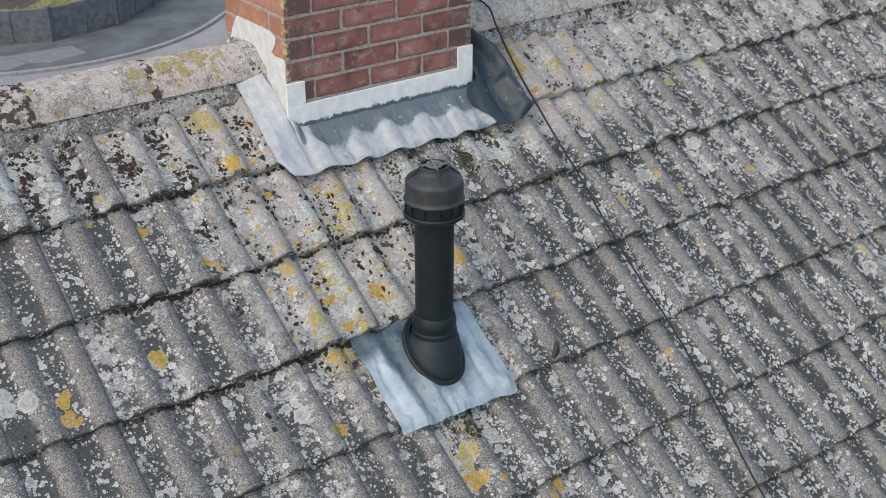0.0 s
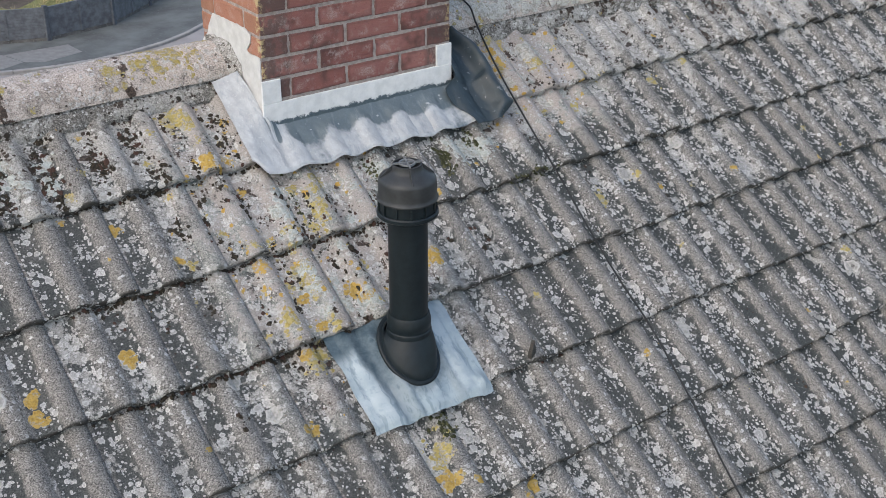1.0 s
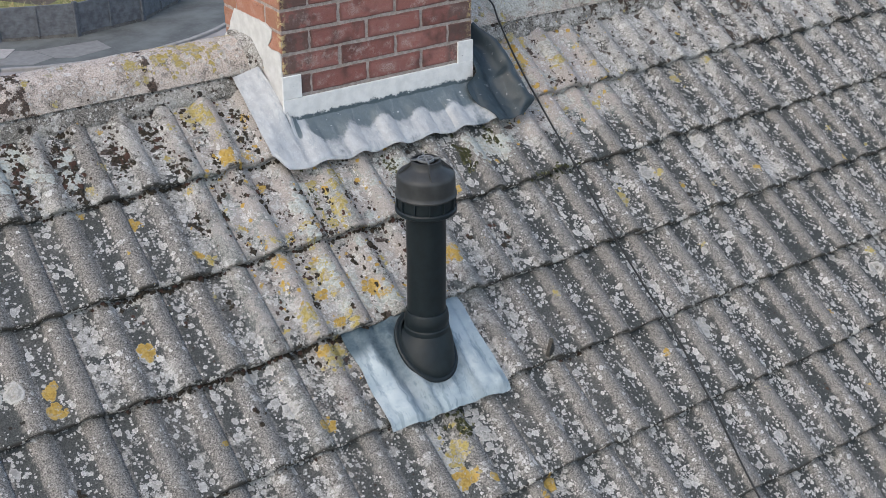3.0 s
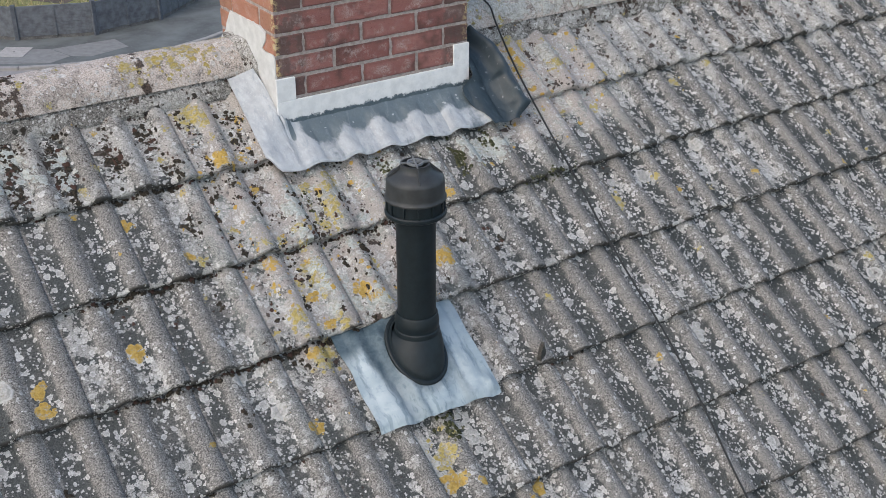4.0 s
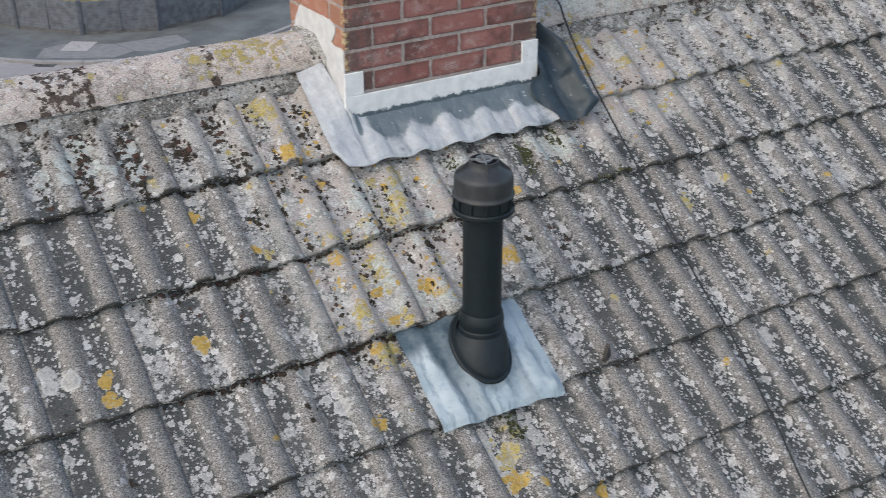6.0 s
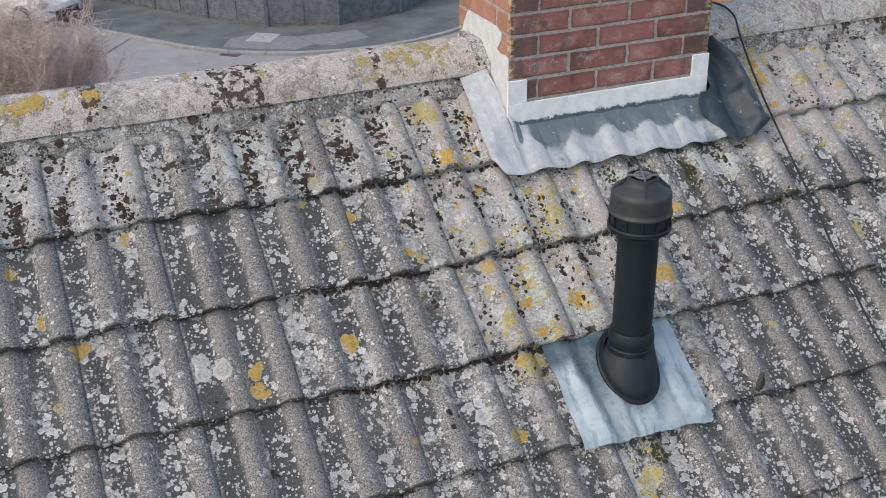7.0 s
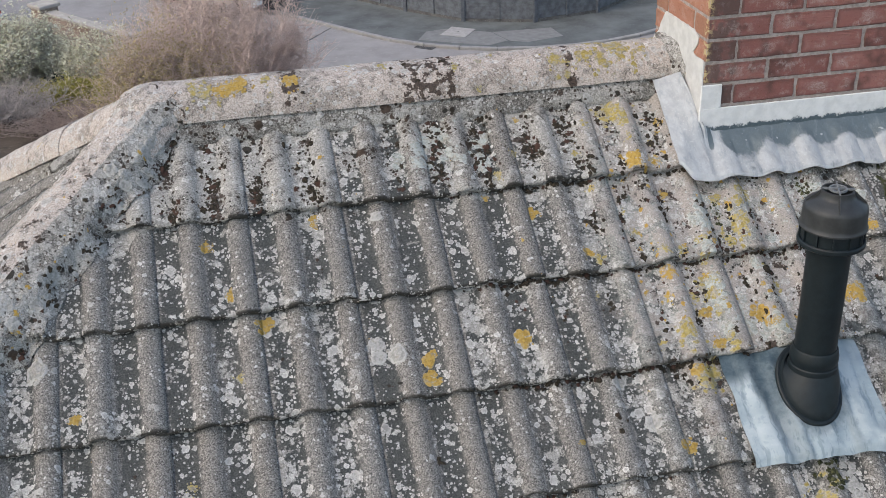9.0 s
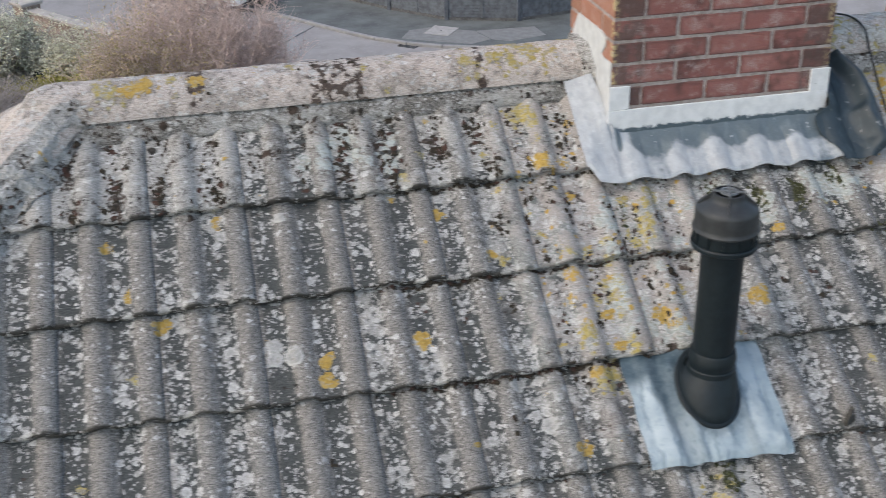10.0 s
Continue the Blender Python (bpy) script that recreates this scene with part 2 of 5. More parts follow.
def brick_material():
    m = Nodes("old_red_brick", 0.9, 0, 0.25)
    pos = m.position()
    r = m.chance()
    grain = m.noise(pos, 260.0, 3.0, 0.7)
    blotch = m.noise(m.vmath("ADD", pos, m.join(m.math("MULTIPLY", r, 9.0), 0.0, r)), 18.0, 4.0, 0.6)
    rake = m.noise(m.vmath("MULTIPLY", pos, (40.0, 40.0, 260.0)), 1.0, 2.0, 0.6)
    col = m.mix(r, (0.185, 0.082, 0.073), (0.300, 0.140, 0.122))
    col = m.mix(m.ramp(blotch, 0.35, 0.7, 0.0, 0.6), col, (0.235, 0.092, 0.078))
    col = m.mix(m.ramp(grain, 0.52, 0.72, 0.0, 0.5), col, (0.34, 0.16, 0.14))
    soot = m.math("MULTIPLY", m.ramp(m.noise(m.vmath("ADD", pos, (3.0, 1.0, 5.0)), 6.5, 3.0), 0.52, 0.66), 0.75)
    col = m.mix(soot, col, (0.055, 0.035, 0.032))
    corner = m.math("MAXIMUM", m.ramp(m.split(pos)[0], 0.13, 0.10), m.ramp(m.split(pos)[0], 0.67, 0.70))
    grime = m.math("MULTIPLY", m.math("MULTIPLY", corner, m.ramp(m.split(pos)[1], 0.012, 0.004)), m.ramp(m.noise(pos, 20.0, 4.0, 0.6), 0.36, 0.52, 0.0, 0.75))
    col = m.mix(grime, col, (0.105, 0.080, 0.072))
    bloom = m.math("MULTIPLY", m.ramp(m.noise(pos, 34.0, 6.0, 0.75), 0.50, 0.62), m.ramp(m.noise(m.vmath("ADD", pos, (0, 0, 2.0)), 6.0, 2.0), 0.46, 0.60))
    col = m.mix(m.math("MULTIPLY", bloom, 0.35), col, (0.46, 0.40, 0.38))
    tc = m.node("ShaderNodeTexCoord")
    ox, oy, oz = m.split(tc.outputs["Object"])
    inx = m.math("MINIMUM", ox, m.math("SUBTRACT", 0.2249, ox))
    inz = m.math("MINIMUM", oz, m.math("SUBTRACT", 0.0706, oz))
    inner = m.math("MULTIPLY_ADD", m.math("SUBTRACT", blotch, 0.5), 0.03, m.math("MINIMUM", inx, inz))
    col = m.mix(m.ramp(inner, 0.014, 0.001, 0.0, 0.55), col, (0.085, 0.052, 0.047))
    heart = m.math("MULTIPLY", m.ramp(inner, 0.012, 0.026), m.ramp(m.noise(m.vmath("ADD", pos, m.join(5.0, 0.0, m.chance())), 11.0, 3.0), 0.48, 0.62))
    col = m.mix(m.math("MULTIPLY", heart, m.ramp(grain, 0.40, 0.58, 0.1, 0.6)), col, (0.40, 0.33, 0.31))
    # left face tinted lighter orange: warm light on that side put into the colour
    col = m.mix(m.ramp(m.split(pos)[0], 0.006, 0.002, 0.0, 0.5), col, (0.42, 0.205, 0.12))
    pits = m.ramp(m.noise(pos, 120.0, 3.0, 0.7), 0.40, 0.30, 0.0, 0.6)
    col = m.mix(pits, col, (0.09, 0.035, 0.03))
    # yellow lichen on the corner arrises
    x = m.split(pos)[0]
    y = m.split(pos)[1]
    z = m.split(pos)[2]
    edge = m.math("MAXIMUM", m.math("MULTIPLY", m.ramp(x, 0.026, 0.004), m.ramp(y, 0.034, 0.006)), m.math("MULTIPLY", m.ramp(x, 0.760, 0.795), m.ramp(z, H0 + 0.05, H0 + 0.16, 0.55, 1.0)))
    rag = m.math("MULTIPLY", edge, m.ramp(m.noise(pos, 60.0, 4.0, 0.65), 0.48, 0.55))
    col = m.mix(m.math("MULTIPLY", rag, 0.85), col, m.mix(m.noise(pos, 30.0), (0.42, 0.31, 0.10), (0.48, 0.42, 0.29)))
    h = m.math("ADD", m.math("MULTIPLY", grain, 0.5), m.math("ADD", rake, m.math("MULTIPLY", blotch, 1.2)))
    return m.done(col, 0.9, m.bump(h, 0.6, 0.004))


def lead_material(name, light, bare_at, wavy, seed):
    """Milled lead with chalky pale paint left on the rolls and bare blue lead in the hollows and folds."""
    m = Nodes(name, 0.5, 0.0, 0.5)
    pos = m.position()
    x, y, z = m.split(pos)
    shifted = m.vmath("ADD", pos, (seed, 0, 0))
    n1 = m.noise(shifted, 7.0, 4.0, 0.6)
    n2 = m.noise(m.vmath("MULTIPLY", shifted, (1.0, 0.6, 0.6)), 30.0, 5.0, 0.7)
    n3 = m.noise(shifted, 150.0, 3.0, 0.65)
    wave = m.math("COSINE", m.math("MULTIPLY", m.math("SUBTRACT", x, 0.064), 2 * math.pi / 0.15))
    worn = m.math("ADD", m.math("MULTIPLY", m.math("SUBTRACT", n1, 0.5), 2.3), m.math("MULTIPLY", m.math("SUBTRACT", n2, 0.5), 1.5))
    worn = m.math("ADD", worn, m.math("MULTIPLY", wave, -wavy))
    if bare_at:
        worn = m.math("ADD", worn, m.ramp(y, -0.100, -0.045, 0.0, 1.15))
        worn = m.math("ADD", worn, m.ramp(x, 0.50, 0.80, 0.0, 0.35))
        worn = m.math("ADD", worn, m.ramp(x, 0.10, 0.01, 0.0, -1.5))
        bend = m.math("SUBTRACT", x, m.ramp(y, 0.17, -0.03, 0.0, 0.030))
        worn = m.math("ADD", worn, m.math("MULTIPLY", m.ramp(m.math("ABSOLUTE", m.math("ADD", bend, 0.006)), 0.014, 0.003), m.ramp(y, -0.10, -0.02, 0.0, 2.4)))
    col = m.mix(m.ramp(n2, 0.3, 0.7), tuple(0.76 * v for v in light), light)
    col = m.mix(m.ramp(n3, 0.58, 0.70, 0.0, 0.4), col, tuple(min(1, 1.35 * v) for v in light))
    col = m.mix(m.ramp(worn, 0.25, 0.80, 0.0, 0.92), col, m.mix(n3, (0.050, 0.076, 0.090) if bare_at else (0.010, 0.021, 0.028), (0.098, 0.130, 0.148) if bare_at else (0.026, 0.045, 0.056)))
    col = m.mix(m.ramp(m.noise(shifted, 42.0, 3.0), 0.67, 0.70, 0.0, 0.75 if bare_at else 0.25), col, (0.40, 0.43, 0.44))
    col = m.mix(m.ramp(m.noise(m.vmath("MULTIPLY", shifted, (2.0, 0.7, 0.7)), 24.0, 5.0, 0.7), 0.52, 0.66, 0.0, 0.45), col, (0.19, 0.225, 0.245) if bare_at else (0.048, 0.072, 0.086))
    rough = m.ramp(n2, 0.3, 0.7, 0.42, 0.66)
    return m.done(col, rough, m.bump(m.math("ADD", n2, m.math("MULTIPLY", n3, 0.3)), 0.3, 0.004))


def slate_lead():
    """Bright milled lead with blue patina in the hollows beside the collar and a darker ring round its foot."""
    m = Nodes("bright_lead", 0.65, 0.0, 0.3)
    pos = m.position()
    x, y, z = m.split(pos)
    n1 = m.noise(pos, 9.0, 4.0, 0.6)
    n2 = m.noise(pos, 38.0, 4.0, 0.65)
    n3 = m.noise(pos, 150.0, 3.0, 0.65)
    jit = m.math("MULTIPLY_ADD", m.math("SUBTRACT", n2, 0.5), 0.035, m.math("MULTIPLY", m.math("SUBTRACT", n1, 0.5), 0.05))
    run = m.noise(m.vmath("ADD", m.vmath("MULTIPLY", pos, (48.0, 6.0, 6.0)), m.vmath("SCALE", m.noise(pos, 14.0, 2.0, 0.5, True), scale=1.6)), 1.0, 3.0, 0.6)
    xs = m.math("ADD", x, jit)
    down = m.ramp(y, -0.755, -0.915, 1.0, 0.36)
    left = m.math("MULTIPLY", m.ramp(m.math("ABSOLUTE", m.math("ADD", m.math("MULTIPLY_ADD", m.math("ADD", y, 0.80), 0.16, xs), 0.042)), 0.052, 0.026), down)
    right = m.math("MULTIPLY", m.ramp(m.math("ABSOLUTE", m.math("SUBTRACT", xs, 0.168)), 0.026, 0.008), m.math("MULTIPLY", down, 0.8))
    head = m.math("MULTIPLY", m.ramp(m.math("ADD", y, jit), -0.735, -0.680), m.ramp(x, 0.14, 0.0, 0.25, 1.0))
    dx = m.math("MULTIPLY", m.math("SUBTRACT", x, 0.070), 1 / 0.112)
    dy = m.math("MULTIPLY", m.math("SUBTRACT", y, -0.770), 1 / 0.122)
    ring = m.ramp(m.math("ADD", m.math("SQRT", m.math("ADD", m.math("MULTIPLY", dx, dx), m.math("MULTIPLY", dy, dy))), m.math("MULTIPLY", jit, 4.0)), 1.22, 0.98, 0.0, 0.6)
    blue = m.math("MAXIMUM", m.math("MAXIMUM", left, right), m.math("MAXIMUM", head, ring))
    col = m.mix(m.ramp(n1, 0.3, 0.7), (0.255, 0.318, 0.350), (0.370, 0.425, 0.450))
    col = m.mix(m.ramp(run, 0.53, 0.63, 0.0, 0.62), col, (0.130, 0.185, 0.220))
    col = m.mix(m.ramp(n2, 0.56, 0.68, 0.0, 0.35), col, (0.43, 0.48, 0.495))
    col = m.mix(m.ramp(n2, 0.44, 0.32, 0.0, 0.30), col, (0.14, 0.20, 0.245))
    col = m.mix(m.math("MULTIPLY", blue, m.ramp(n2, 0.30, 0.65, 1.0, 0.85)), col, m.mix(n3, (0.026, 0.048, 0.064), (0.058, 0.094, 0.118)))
    return m.done(col, m.ramp(n1, 0.3, 0.7, 0.5, 0.68), m.bump(m.math("ADD", n2, m.math("MULTIPLY", n3, 0.3)), 0.25, 0.003))


def flaking_paint():
    """White paint, flaked off to dark lead along its lower edge."""
    m = Nodes("flaking_white_paint", 0.65, 0.0, 0.35)
    pos = m.position()
    z = m.split(pos)[2]
    n = m.noise(pos, 26.0, 4.0, 0.65)
    f = m.noise(pos, 110.0, 3.0, 0.6)
    col = m.mix(m.ramp(n, 0.3, 0.7), (0.56, 0.575, 0.575), (0.68, 0.69, 0.685))
    col = m.mix(m.ramp(f, 0.70, 0.74, 0.0, 0.8), col, (0.12, 0.12, 0.12))
    edge = m.math("ADD", z, m.math("MULTIPLY_ADD", m.math("SUBTRACT", n, 0.5), 0.045, m.math("MULTIPLY", m.math("SUBTRACT", f, 0.5), 0.025)))
    bare = m.ramp(edge, H0 - 0.1470, H0 - 0.1560)
    col = m.mix(bare, col, m.mix(f, (0.050, 0.076, 0.090), (0.098, 0.130, 0.148)))
    return m.done(col, 0.65, m.bump(m.math("SUBTRACT", n, bare), 0.4, 0.003))


def plain(name, colour, rough=0.7, vary=0.2, scale=30.0, bump=0.2, spec=0.4, fleck=None):
    m = Nodes(name, rough, 0, spec)
    pos = m.position()
    n = m.noise(pos, scale, 4.0, 0.6)
    f = m.noise(pos, scale * 9.0, 2.0, 0.6)
    col = m.mix(m.ramp(n, 0.25, 0.75), tuple(v * (1 - vary) for v in colour), tuple(min(1, v * (1 + vary)) for v in colour))
    if fleck:
        col = m.mix(m.ramp(f, 0.58, 0.70, 0.0, 0.8), col, fleck)
    return m.done(col, rough, m.bump(m.math("ADD", n, m.math("MULTIPLY", f, 0.4)), bump, 0.006))


MORTAR = mortar_material()
BRICK = brick_material()
LEAD = lead_material("painted_lead", (0.395, 0.418, 0.435), True, 0.30, 0.0)
LEAD_BASE = slate_lead()
LEAD_DARK = lead_material("bare_dark_lead", (0.022, 0.037, 0.047), False, 0.0, 9.0)
FLAKED = flaking_paint()
PAINT = plain("chalky_white_paint", (0.50, 0.50, 0.487), 0.75, 0.14, 22.0, 0.35, 0.25, (0.54, 0.53, 0.51))
PLASTIC = plain("black_plastic", (0.0075, 0.0130, 0.0160), 0.50, 0.25, 40.0, 0.05, 0.28, (0.016, 0.020, 0.024))
COWL = plain("weathered_black_plastic", (0.026, 0.0285, 0.030), 0.52, 0.3, 30.0, 0.05, 0.4, (0.026, 0.031, 0.034))
WORN = plain("greyed_black_plastic", (0.15, 0.162, 0.170), 0.6, 0.3, 60.0, 0.1, 0.4)
RUBBER = plain("black_cable_sheath", (0.012, 0.013, 0.014), 0.55, 0.2, 60.0, 0.05)
ASPHALT = plain("worn_asphalt", (0.255, 0.243, 0.240), 0.9, 0.14, 1.3, 0.3, 0.3, (0.29, 0.28, 0.275))
PAVING = plain("dark_asphalt_pavement", (0.108, 0.117, 0.117), 0.9, 0.30, 1.3, 0.3, 0.3, (0.13, 0.14, 0.138))
CONCRETE = plain("pale_concrete", (0.185, 0.187, 0.185), 0.9, 0.15, 6.0, 0.3, 0.3)
COVER = plain("pale_cover_concrete", (0.32, 0.31, 0.30), 0.85, 0.12, 9.0, 0.2)
GRAVEL = plain("gravel_board_concrete", (0.11, 0.108, 0.105), 0.9, 0.35, 4.0, 0.3, 0.3, (0.22, 0.21, 0.20))
KERB = plain("kerb_concrete", (0.25, 0.245, 0.238), 0.9, 0.15, 5.0, 0.3)
IRON = plain("gully_iron", (0.05, 0.05, 0.05), 0.6, 0.2, 20.0, 0.2)
FENCE = plain("grey_blue_fence_stain", (0.108, 0.118, 0.132), 0.75, 0.30, 7.0, 0.3, 0.3)
POST = plain("grey_fence_post", (0.085, 0.095, 0.110), 0.8, 0.25, 9.0, 0.3, 0.3)
SOIL = plain("garden_soil", (0.075, 0.060, 0.048), 0.95, 0.35, 2.2, 0.6, 0.2, (0.15, 0.13, 0.10))
GRASS = plain("winter_grass", (0.16, 0.16, 0.06), 0.9, 0.35, 6.0, 0.5, 0.2, (0.28, 0.25, 0.12))
WALL = plain("house_brickwork", (0.30, 0.15, 0.10), 0.9, 0.2, 8.0, 0.3)
DECK = plain("roof_underlay", (0.05, 0.048, 0.045), 0.95, 0.2, 8.0, 0.2)


# ---------------------------------------------------------------- build helpers
def thing(name, at=(0, 0, 0), label="", category="", group="", kind=""):
    ob = new(name)
    ob.matrix_basis = Matrix.Translation(at)
    ob.empty_display_size = 0.2
    return tagged(ob, label, category, group, kind)


def mesh_of(name, bm, mat, smooth=False, keep=0.6):
    bmesh.ops.recalc_face_normals(bm, faces=bm.faces)
    me = bpy.data.meshes.new(name)
    for f in bm.faces:
        f.smooth = smooth
    if smooth:
        for ed in bm.edges:
            if len(ed.link_faces) == 2 and ed.calc_face_angle(0) > keep:
                ed.smooth = False
    bm.to_mesh(me)
    bm.free()
    me.materials.append(mat)
    return me


def hang(ob, parent):
    """Puts a mesh whose points are in world metres under its thing or part."""
    ob.parent = parent
    if parent and parent.parent is None and parent.type == "EMPTY":
        ob.matrix_parent_inverse = parent.matrix_basis.inverted()
    return ob


def part(name, bm, mat, parent=None, label="", smooth=False, kind="", category="", keep=0.6):
    ob = new(name, mesh_of(name, bm, mat, smooth, keep))
    return tagged(hang(ob, parent), label, category, "", kind)


def add_box(bm, lo, hi, m=None, bevel=0.0):
    r = bmesh.ops.create_cube(bm, size=1.0)
    v = r["verts"]
    for p in v:
        p.co = Vector([lo[i] + (p.co[i] + 0.5) * (hi[i] - lo[i]) for i in range(3)])
    if bevel:
        es = list({ed for p in v for ed in p.link_edges})
        out = bmesh.ops.bevel(bm, geom=es, offset=bevel, segments=1, affect="EDGES", profile=0.7)
        v = list({p for f in out["faces"] for p in f.verts} | {p for p in v if p.is_valid})
    if m is not None:
        for p in v:
            p.co = m @ p.co
    return v


def box(lo, hi, m=None, bevel=0.0):
    bm = bmesh.new()
    add_box(bm, lo, hi, m, bevel)
    return bm


def add_prism(bm, outline, depth, m):
    """A plate with that outline (x, y), depth thick along z, placed by m."""
    n = len(outline)
    a = [bm.verts.new(m @ Vector((x, y, 0))) for x, y in outline]
    b = [bm.verts.new(m @ Vector((x, y, depth))) for x, y in outline]
    bm.faces.new(a)
    bm.faces.new(b)
    for i in range(n):
        bm.faces.new((a[i], a[(i + 1) % n], b[(i + 1) % n], b[i]))


def add_rings(bm, rings, close_ends=(True, True)):
    """Skins rings of points, each ring of one length."""
    vs = [[bm.verts.new(p) for p in r] for r in rings]
    n = len(vs[0])
    for a, b in zip(vs[:-1], vs[1:]):
        for i in range(n):
            bm.faces.new((a[i], a[(i + 1) % n], b[(i + 1) % n], b[i]))
    if close_ends[0]:
        bm.faces.new(vs[0])
    if close_ends[1]:
        bm.faces.new(vs[-1])
    return vs


def lathe(profile, at, n=48, ends=(True, True)):
    """Turns (radius, z) pairs round a vertical axis."""
    bm = bmesh.new()
    add_rings(bm, [[Vector((at[0] + r * math.cos(2 * math.pi * i / n), at[1] + r * math.sin(2 * math.pi * i / n), at[2] + z)) for i in range(n)] for r, z in profile], ends)
    return bm


def sheet(f, nu, nv, thick=0.0):
    """A sheet of nu x nv cells through f(u, v) in 0..1, with thickness along -n when given."""
    bm = bmesh.new()
    vs = [[bm.verts.new(f(i / nu, j / nv)) for j in range(nv + 1)] for i in range(nu + 1)]
    for i in range(nu):
        for j in range(nv):
            bm.faces.new((vs[i][j], vs[i + 1][j], vs[i + 1][j + 1], vs[i][j + 1]))
    if thick:
        bm.normal_update()
        bmesh.ops.solidify(bm, geom=bm.faces[:], thickness=thick)
    return bm


def hash1(*k):
    """A steady chance number in 0..1 for whole numbers."""
    return (math.sin(sum(v * w for v, w in zip(k, (12.9898, 78.233, 37.719, 4.581)))) * 43758.5453) % 1.0


# ---------------------------------------------------------------- the roof's frame
PITCH = radians(35.49)
C, S = math.cos(PITCH), math.sin(PITCH)
Z0 = H0 - 0.1685                    # height of the tile crests at y = 0
YR, XL, XR = 0.315, -1.80, 4.20     # the ridge line and its two ends
APEX = Z0 + YR * math.tan(PITCH)
GAUGE, COVER_W, FIRST = 0.3425, 0.300, -0.116
HALF = 3.1                          # plan distance from ridge to eaves


def face(origin, along, up):
    n = Vector(along).cross(Vector(up))
    return Matrix((( along[0], up[0], n[0], origin[0]), (along[1], up[1], n[1], origin[1]), (along[2], up[2], n[2], origin[2]), (0, 0, 0, 1)))


FRONT = face((0, 0, Z0), (1, 0, 0), (0, C, S))
LEFT = face((XL - YR, YR, Z0), (0, -1, 0), (C, 0, S))
BACK = face((0, 2 * YR, Z0), (-1, 0, 0), (0, -C, S))
RIGHT = face((XR + YR, YR, Z0), (0, 1, 0), (-C, 0, S))


def on_roof(x, s, n=0.0):
    return FRONT @ Vector((x, s, n))


ROLLS = (0.114, 0.264)


def tile_height(u):
    """Height of a tile's top over its crests across its width: two rolls and flat pans."""
    h = -0.023
    for c in ROLLS:
        d = abs(u - c) / 0.040
        if d < 1:
            h = max(h, -0.023 + 0.023 * math.cos(d * math.pi / 2) ** 0.75)
    return h


def roof_height(x):
    """The same along the front slope."""
    return tile_height((x + 0.05) % COVER_W)


# ---------------------------------------------------------------- the house
house = thing("house", (0.5, YR, 0), "two-storey hipped house with lichen-covered concrete tile roof", "house")
EX0, EX1, EY0, EY1 = XL - HALF, XR + HALF, YR - HALF, YR + HALF
EZ = APEX - HALF * math.tan(PITCH)
bm = bmesh.new()
t, inset = 0.28, 0.35
for lo, hi in (((EX0 + inset, EY0 + inset, -0.1), (EX1 - inset, EY0 + inset + t, EZ - 0.1)),
               ((EX0 + inset, EY1 - inset - t, -0.1), (EX1 - inset, EY1 - inset, EZ - 0.1)),
               ((EX0 + inset, EY0 + inset + t, -0.1), (EX0 + inset + t, EY1 - inset - t, EZ - 0.1)),
               ((EX1 - inset - t, EY0 + inset + t, -0.1), (EX1 - inset, EY1 - inset - t, EZ - 0.1))):
    add_box(bm, lo, hi)
part("wall", bm, WALL, house, "plain brick house walls")
# boarded deck under the tiles
bm = bmesh.new()
drop = 0.075
top = [bm.verts.new((XL, YR, APEX - drop)), bm.verts.new((XR, YR, APEX - drop))]
eave = [bm.verts.new(p) for p in ((EX0, EY0, EZ - drop), (EX1, EY0, EZ - drop), (EX1, EY1, EZ - drop), (EX0, EY1, EZ - drop))]
for f in ((eave[0], eave[1], top[1], top[0]), (eave[1], eave[2], top[1]), (eave[2], eave[3], top[0], top[1]), (eave[3], eave[0], top[0]), (eave[3], eave[2], eave[1], eave[0])):
    bm.faces.new(f)
roof = part("roof", bm, DECK, house, "hipped roof of weathered double-roll concrete tiles")

US = [-0.035, -0.006, 0.0, 0.025, 0.050, 0.074] + [0.074 + 0.080 * i / 10 for i in range(1, 11)] + [0.175, 0.200, 0.224] + [0.224 + 0.076 * i / 10 for i in range(1, 11)]


